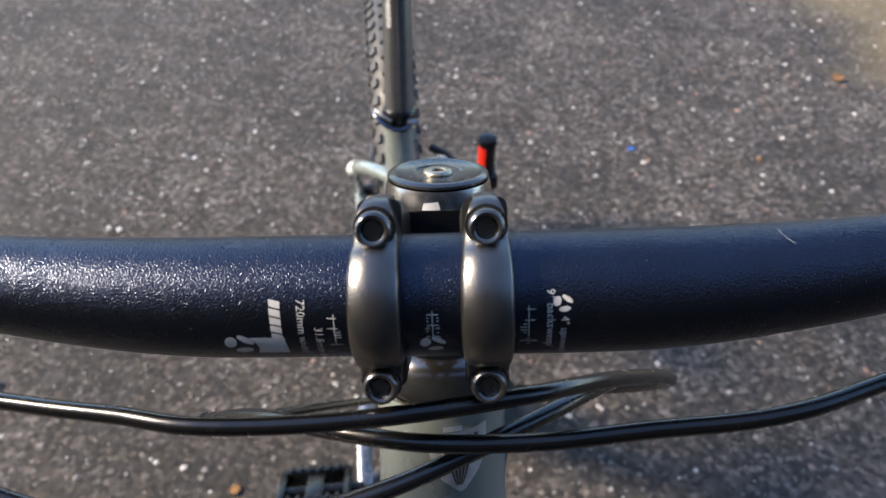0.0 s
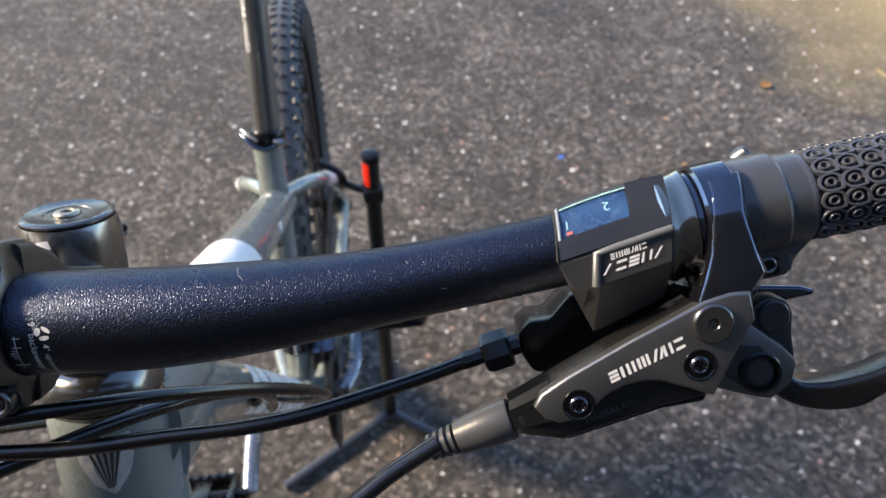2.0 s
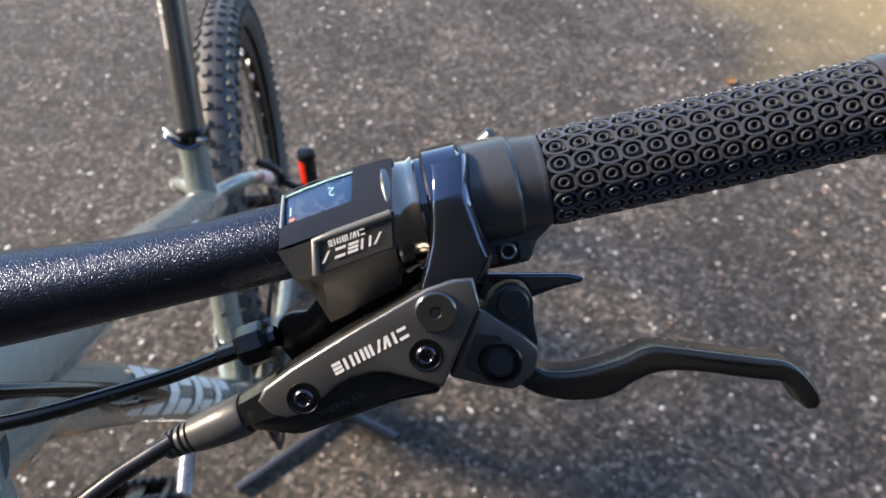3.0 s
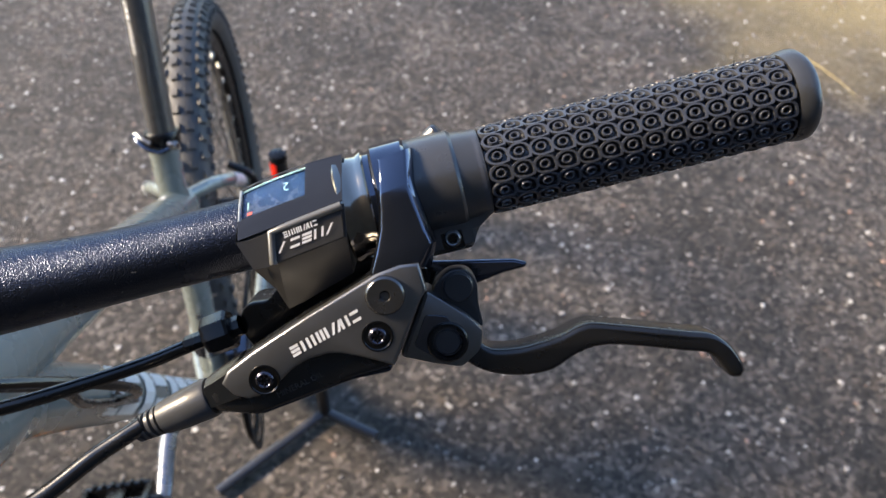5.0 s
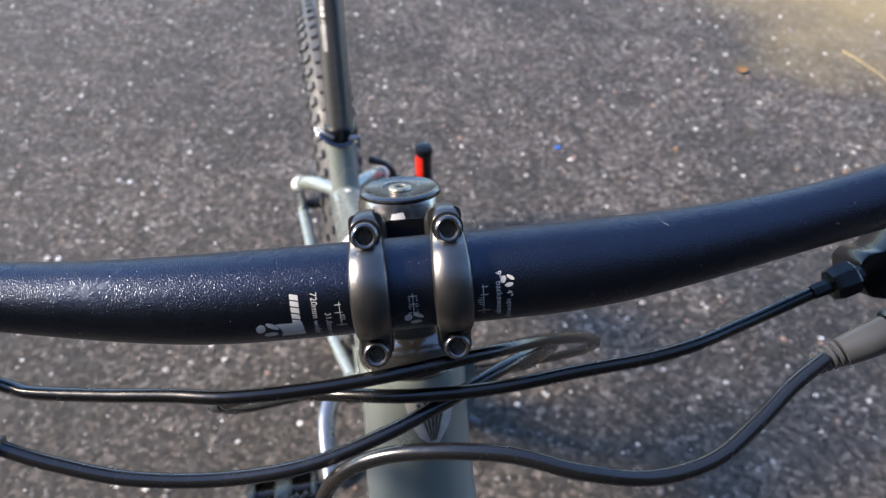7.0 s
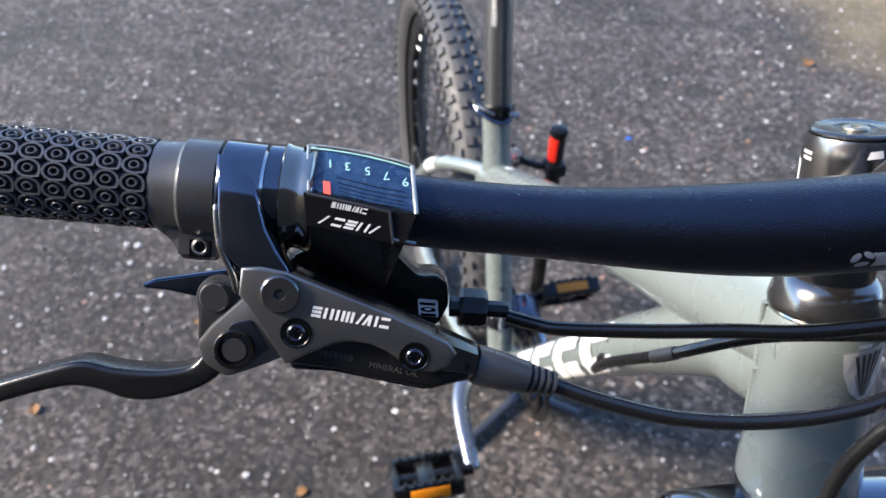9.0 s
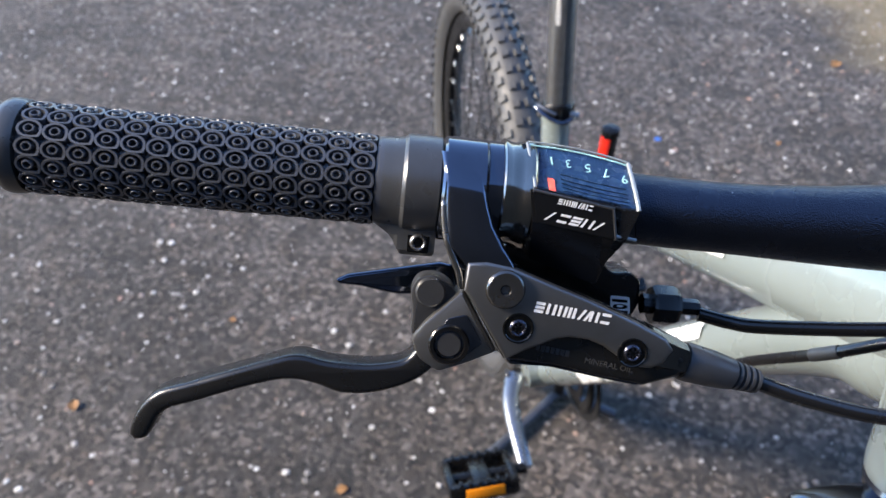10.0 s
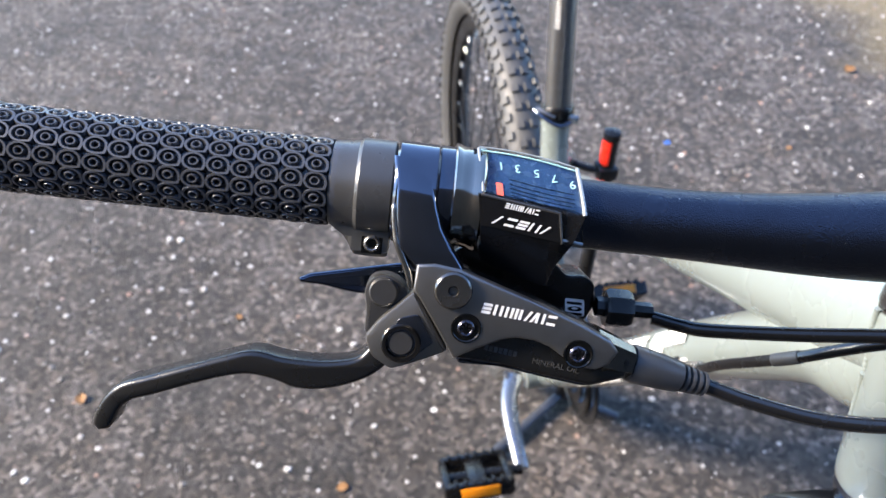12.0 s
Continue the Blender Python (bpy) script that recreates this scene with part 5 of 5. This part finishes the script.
DIALSTEP = material("dial_step_blue", (0.007, 0.020, 0.056), 0.3, scale=300)
RIMGREY = material("grey_panel_edge", (0.16, 0.16, 0.155), 0.36, 0.3, scale=150, rough_spread=0.06)
LITPANEL = material("lit_satin_panel", (0.034, 0.034, 0.035), 0.38, scale=150, rough_spread=0.06, bump=0.00004, bump_scale=3000)
GLOSSP = material("gloss_black_cover", (0.02, 0.02, 0.022), 0.12, scale=60, rough_spread=0.03)
PALE = material("pale_blue_print", (0.32, 0.56, 0.60), 0.5, scale=400)
CLEARRIM = material("clear_plastic_rim", (0.26, 0.29, 0.32), 0.10, scale=400, spec=0.8)
shifter(-1, -3.6, -0.2, -1.0, "black shifter with a clear window over five figures")
shifter(1, -0.8, -0.6, 0.8, "black shifter with a small window over two figures")


# -- cables and hoses --
def cable(name, points, r, label, ferrules=()):
    line = spline([mm(*p) for p in points], 10)
    ob = part(name, sweep(line, r / 1000, 16), HYDRAULIC if name == "brake_hose" else HOSE, bicycle, label, H)
    for k0, k1, mat in ferrules:
        i0, i1 = int(k0 * (len(line) - 1)), int(k1 * (len(line) - 1)) + 1
        sub("cable_sleeve", sweep(line[i0:i1 + 1], (r + 0.35) / 1000, 16), mat, ob, "", 40)
    return ob


HB = H.inverted() @ B


def in_bar(x, y, z):
    return tuple(HB @ Vector((x, y, z)) * 1000)


PORT_L, PORT_R = in_bar(-0.024, 0.096, 0.812), in_bar(0.024, 0.084, 0.834)
cable("shift_cable", [(155.0, -22.6, -16), (140, -27.4, -15), (120.5, -31.2, -9), (102, -33.8, -2), (84, -35.8, 1), (60, -37.9, 1), (30, -40.5, 2), (0, -40, 3), (-28, -40, -6), (-56, -45, -28), (-82, -58, -54), (-95, -74, -94), (-92, -92, -135), (-70, -108, -185), PORT_L], 2.5, "black shift cable housing", ((0.712, 0.722, PLASTIC_GREY),))
cable("shift_cable", [(-151.5, -25.0, -15.5), (-142, -28.0, -13), (-133, -29.4, -9.5), (-106, -30.7, -3), (-82, -31.0, 3), (-60, -31.6, 9), (-30, -31, 10), (0, -29, 8), (28, -28, 0), (54, -34, -26), (77, -46, -60), (90, -60, -92), (87, -78, -132), (64, -98, -180), PORT_R], 2.5, "black shift cable housing")
cable("brake_hose", [(-140.5, -43.2, 4.2), (-125, -50, 5), (-100, -58, 6), (-70, -62, 6), (-40, -60.5, 6), (-12, -54, 2), (14, -46, -6), (38, -41, -22), (56, -43, -46), (66, -52, -74), (66, -68, -106), (54, -90, -150), in_bar(0.024, 0.112, 0.792)], 2.7, "black hydraulic brake hose")
cable("brake_hose", [(146.0, -39.6, 8.4), (132, -47, 12), (116, -56.8, 18), (98, -64.4, 25), (76, -65.6, 30), (52, -59.4, 33), (30, -52, 31), (8, -50.2, 27), (-10, -52.5, 21), (-24, -59.5, 14), (-34, -73, 4), (-41, -98, -8), (-47, -165, -30), (-52, -260, -80), (-54, -380, -160)], 2.8, "black hydraulic brake hose")
for p, q in ((PORT_L, -1), (PORT_R, 1)):
    g = turned(scaled([(0, 5), (3.2, 5), (4.6, 2), (6.2, -1), (6.2, -4), (0, -4)]), 20)
    w = HB.inverted() @ (Vector(p) * 0.001)
    bmesh.ops.transform(g, matrix=aim(w, (q * 0.45, -0.55, 0.7)), verts=g.verts)
    sub("cable_port", g, PLASTIC, frame_part, "black cable port")


# -- wheels --
def wheel(name, label, centre, base, r=0.372, hub_half=0.066):
    """A wheel in the plane x = 0 of its base frame: tyre with knobs, rim, spokes, hub."""
    def ring(profile, segs=96):
        bm = turned(profile, segs)
        bmesh.ops.rotate(bm, cent=(0, 0, 0), matrix=Matrix.Rotation(radians(90), 3, "Y"), verts=bm.verts)
        return bm
    t = 0.0305
    rc = r - t - 0.004
    prof = [(rc + t * math.cos(a), t * math.sin(a)) for a in (radians(-145 + 290 * k / 16) for k in range(17))]
    tyre = part(name, ring(prof), TYRE, bicycle, label, base @ Matrix.Translation(centre))
    kn = bmesh.new()
    verts, faces = [], []
    for i in range(84):
        for lane, wid in ((-78, 5.0), (-50, 6.2), (-17, 5.2), (17, 5.2), (50, 6.2), (78, 5.0)):
            a0 = 2 * math.pi * (i + (0.5 if abs(lane) in (17, 78) else 0.0)) / 84
            la = radians(lane)
            o = len(verts)
            for rr in (t - 0.001, t + 0.0042):
                for da, dl in ((-0.0125, -wid), (0.0125, -wid), (0.0125, wid), (-0.0125, wid)):
                    f = 1.0 if rr < t else 0.8
                    l = la + f * dl / 1000 / t
                    q = rc + rr * math.cos(l)
                    verts.append((rr * math.sin(l), q * math.sin(a0 + da * f * 1.4), q * math.cos(a0 + da * f * 1.4)))
            faces += [(o + 4, o + 5, o + 6, o + 7)] + [(o + k, o + (k + 1) % 4, o + 4 + (k + 1) % 4, o + 4 + k) for k in range(4)]
    kn.free()
    me = bpy.data.meshes.new("tread")
    me.from_pydata(verts, [], faces)
    me.materials.append(TYRE)
    tread = new("tread", me)
    tread.parent = tyre
    tread["label"] = "blocky rubber tread"
    tread["kind"] = "stuff"
    sub("rim", ring([(rc - t + 0.004, -0.0125), (rc - t - 0.006, -0.0125), (rc - t - 0.020, -0.006), (rc - t - 0.020, 0.006), (rc - t - 0.006, 0.0125), (rc - t + 0.004, 0.0125)]), RIM, tyre, "black alloy rim")
    sub("hub", ring([(0, -hub_half), (0.009, -hub_half), (0.012, -0.034), (0.026, -0.032), (0.026, -0.027), (0.013, -0.024), (0.013, 0.024), (0.026, 0.027), (0.026, 0.032), (0.012, 0.034), (0.009, hub_half), (0, hub_half)], 28), RIM, tyre)
    for i in range(32):
        a = 2 * math.pi * i / 32
        sgn = 1 if i % 2 else -1
        ha = a + (0.75 if (i // 2) % 2 else -0.75)
        p = Vector((sgn * 0.028, 0.024 * math.sin(ha), 0.024 * math.cos(ha)))
        q = Vector((0, (rc - t - 0.02) * math.sin(a), (rc - t - 0.02) * math.cos(a)))
        sub("spoke", sweep([p, q], 0.0011, 6), RIM, tyre, "", 60)
        n = (q - p).normalized()
        sub("nipple", sweep([q - n * 0.014, q + n * 0.002], 0.0028, 8), SPOKE, tyre, "bright spoke nipple", 60)
    return tyre


rear = wheel("rear_wheel", "black knobby rear tyre on a black rim", AXLE, B)
sub("brake_disc", turned(scaled([(70, -0.9), (80, -0.9), (80, 0.9), (70, 0.9), (70, -0.9)]), 64), SPOKE, rear, "thin steel disc").matrix_basis = Matrix.Translation((-0.042, 0, 0)) @ Matrix.Rotation(radians(90), 4, "Y")
for k in range(6):
    q = sub("sprocket", turned(scaled([(14, -0.9), (24 + 4.5 * k, -0.9), (24 + 4.5 * k, 0.9), (14, 0.9)]), 48), SPOKE, rear, "")
    q.matrix_basis = Matrix.Translation((0.058 - 0.0042 * k, 0, 0)) @ Matrix.Rotation(radians(90), 4, "Y")
fa = A @ Vector((0, -0.042, -0.70))
wheel("front_wheel", "black knobby front tyre on a black rim", Vector((0, 0, 0)), Matrix.Translation((fa.x, fa.y, 0.372)) @ pose(0, 0, 0, 0, 0, 3.0), hub_half=0.055)


# -- cranks and pedals --
def crank(sx, end, label):
    a = BB + Vector((sx * 0.052, 0, 0))
    line = spline([a, a.lerp(end, 0.35) + Vector((sx * 0.010, 0, 0)), end], 7)
    n = len(line)
    arm = part("crank_arm", sweep(line, [0.0135 - 0.0035 * k / (n - 1) for k in range(n)], 20, flat=0.62), CRANKM, bicycle, label, B)
    sub("crank_bolt", put(bolt_mesh(9, 5, 4), 0, 0, 0), STEEL, arm).matrix_basis = aim(a + Vector((sx * 0.008, 0, 0)), (sx, 0, 0))
    return arm


END_L, END_R = Vector((-0.072, 0.255, 0.376)), Vector((0.082, 0.524, 0.383))
crank(-1, END_L, "pale grey alloy crank arm")
arm_r = crank(1, END_R, "pale grey alloy crank arm")
for k, (rr, x) in enumerate(((0.082, 0.046), (0.064, 0.040), (0.048, 0.034))):
    bm = turned([(rr - 0.012, -0.0012), (rr, -0.0012), (rr, 0.0012), (rr - 0.012, 0.0012), (rr - 0.012, -0.0012)], 72)
    sub("chainring", bm, RIM, arm_r, "black toothed chainring").matrix_basis = Matrix.Translation(BB + Vector((x, 0, 0))) @ Matrix.Rotation(radians(90), 4, "Y")
chain = [BB + Vector((0.040, math.sin(a) * 0.066, math.cos(a) * 0.066)) for a in (radians(-4 + 12 * -k) for k in range(16))]
chain = [AXLE + Vector((0.046, 0, 0.03)), *chain, AXLE + Vector((0.046, 0.02, -0.09))]
part("chain", sweep(chain, 0.0045, 6, flat=0.8), RIM, bicycle, "dark steel chain", B)
mech = box(0.030, 0.06, 0.03, 0.004, Matrix.Translation((0.036, 0.428, 0.462)))
joined(mech, turned(scaled([(18, -10), (21, -10), (21, 10), (18, 10)]), 28), Matrix.Translation((0, 0.421, 0.478)) @ Matrix.Rotation(radians(-16), 4, "X"))
part("front_derailleur", mech, GLOSS, bicycle, "black front derailleur", B)
cage = box(0.012, 0.05, 0.09, 0.004, Matrix.Translation((0.062, 0.86, 0.29)))
joined(cage, sweep([(0.060, 0.85, 0.36), (0.068, 0.86, 0.33)], 0.014, 14))
part("rear_derailleur", cage, GLOSS, bicycle, "black rear derailleur", B)


def pedal(sx, end, tilt):
    m = B @ Matrix.Translation(end + Vector((sx * 0.062, 0, 0))) @ Matrix.Rotation(radians(tilt), 4, "X")
    bm = sweep([(-sx * 0.062, 0, 0), (sx * 0.045, 0, 0)], 0.0075, 16)
    for y in (-0.031, 0.031):
        joined(bm, box(0.086, 0.011, 0.024, 0.003, Matrix.Translation((0, y, 0))))
    for x in (-0.041, 0.041):
        joined(bm, box(0.010, 0.070, 0.022, 0.003, Matrix.Translation((x, 0, 0))))
    joined(bm, box(0.024, 0.062, 0.018, 0.003))
    body = part("pedal", bm, PLASTIC, bicycle, "black plastic cage pedal with amber reflectors", m)
    for y in (-0.0370, 0.0370):
        sub("reflector", box(0.050, 0.002, 0.014, 0.0006, Matrix.Translation((0, y, 0))), ORANGE, body, "amber reflector")
    for x in (-0.03, -0.018, -0.006, 0.006, 0.018, 0.03):
        for y in (-0.031, 0.031):
            sub("pedal_tooth", box(0.004, 0.010, 0.004, 0.0006, Matrix.Translation((x, y, 0.0135))), PLASTIC, body)
    return body


pedal(-1, END_L, -28)
pedal(1, END_R, -62)

# ---- floor stand that holds the bicycle ----
BS = Matrix.Translation((0.0, 0.198, 0.0)) @ pose(0, 0, 0, 0, 0, 8.9)
stand = new("floor_stand")
tagged(stand, "black tubular floor stand with a red reflective sleeve", "stand")
top, foot = Vector((0.1305, 0.598, 0.646)), Vector((0.130, 0.588, 0.014))
part("pole", sweep(tube_line(foot, top, 6), 0.0117, 24), STANDM, stand, "", BS)
cap = turned(scaled([(0, 8), (9.5, 8), (12.6, 6.5), (12.9, -3), (11.6, -3)]), 28)
bmesh.ops.transform(cap, matrix=aim(top, top - foot), verts=cap.verts)
part("pole_cap", cap, PLASTIC, stand, "", BS)
pdir = (top - foot).normalized()
side = Vector((-0.98, -0.10, 0)).normalized()
red = bmesh.new()
ringv = []
for h in (-0.005, -0.045):
    c = top + pdir * h
    u = (side - pdir * side.dot(pdir)).normalized()
    v = pdir.cross(u)
    ringv.append([red.verts.new(c + (u * math.cos(q) + v * math.sin(q)) * 0.0124) for q in (radians(-65 + 13 * k) for k in range(11))])
for k in range(10):
    red.faces.new((ringv[0][k], ringv[0][k + 1], ringv[1][k + 1], ringv[1][k]))
part("reflector", red, RED, stand, "bright red reflector", BS)
part("holding_arm", sweep(spline([top + pdir * -0.062, Vector((0.108, 0.612, 0.580)), Vector((0.082, 0.640, 0.575)), Vector((0.064, 0.662, 0.560))], 5), 0.006, 14), STANDM, stand, "", BS)
part("holding_hook", sweep(spline([(0.055, 0.640, 0.612), (0.084, 0.632, 0.596), (0.088, 0.640, 0.566), (0.070, 0.664, 0.548), (0.052, 0.672, 0.552)], 6), 0.006, 12), STANDM, stand, "", BS)
part("arm_knob", box(0.03, 0.03, 0.022, 0.004, Matrix.Translation(top + pdir * -0.062)), STANDM, stand, "", BS)
for e in (Vector((-0.077, 0.454, 0.013)), Vector((0.224, 0.516, 0.013))):
    part("foot_bar", sweep([foot, foot.lerp(e, 0.5), e], 0.0095, 18, flat=0.9), CHROMELEG, stand, "blue-grey foot bar", BS)

# ---- litter on the ground ----
LEAF = material("dry_leaf", (0.30, 0.15, 0.05), 0.7, second=(0.16, 0.085, 0.04), scale=300, bump=0.0004, bump_scale=300)
STRAW = material("dry_straw", (0.42, 0.33, 0.16), 0.7, second=(0.3, 0.22, 0.1), scale=200)
BLUE = material("blue_plastic_scrap", (0.03, 0.16, 0.62), 0.35, scale=200)


def leaf(x, y, size, turn, label):
    rng = random.Random(int(x * 1000 + y * 77))
    n = 14
    rows = []
    for k in range(n + 1):
        t = k / n
        w = math.sin(math.pi * min(1, t * 1.02)) ** 0.8 * 0.42 * rng.uniform(0.85, 1.1)
        z = 0.10 * math.sin(3 * t) + 0.02
        rows.append([Vector(((t - 0.5) * size, s * w * size, size * (z + 0.12 * abs(s) ** 2 + rng.uniform(0, 0.03)))) for s in (-1, -0.5, 0, 0.5, 1)])
    bm = skin(rows, 0.0)
    slabbed(bm, 0.0003)
    return tagged(part("dry_leaf", bm, LEAF, None, "", Matrix.Translation((x, y, 0.0015)) @ Matrix.Rotation(turn, 4, "Z")), label, "leaf")


leaf(1.145, 2.03, 0.042, 0.6, "small curled brown leaf on the asphalt")
leaf(-0.93, 0.81, 0.026, 1.9, "tiny orange-brown leaf on the asphalt")
leaf(-0.39, 0.61, 0.022, 0.2, "tiny orange-brown leaf on the asphalt")
leaf(-0.65, 1.02, 0.016, 2.6, "tiny orange-brown leaf on the asphalt")
leaf(0.80, 1.62, 0.018, 1.1, "tiny orange-brown leaf on the asphalt")
tagged(part("dry_stalk", sweep(spline([(1.54, 2.14, 0.004), (1.57, 2.06, 0.006), (1.60, 1.97, 0.004), (1.61, 1.91, 0.003)], 6), [0.0022 - 0.00006 * k for k in range(19)], 8), STRAW), "pale dry straw stalk on the asphalt", "straw")
bm = slab(scaled(rounded([(-9, -5), (6, -7), (10, 2), (1, 7), (-8, 5)], 2)), 0.0, 0.003, 0.0008)
tagged(part("plastic_scrap", bm, BLUE, None, "", Matrix.Translation((0.46, 1.65, 0.001))), "bright blue scrap of plastic on the asphalt", "litter")
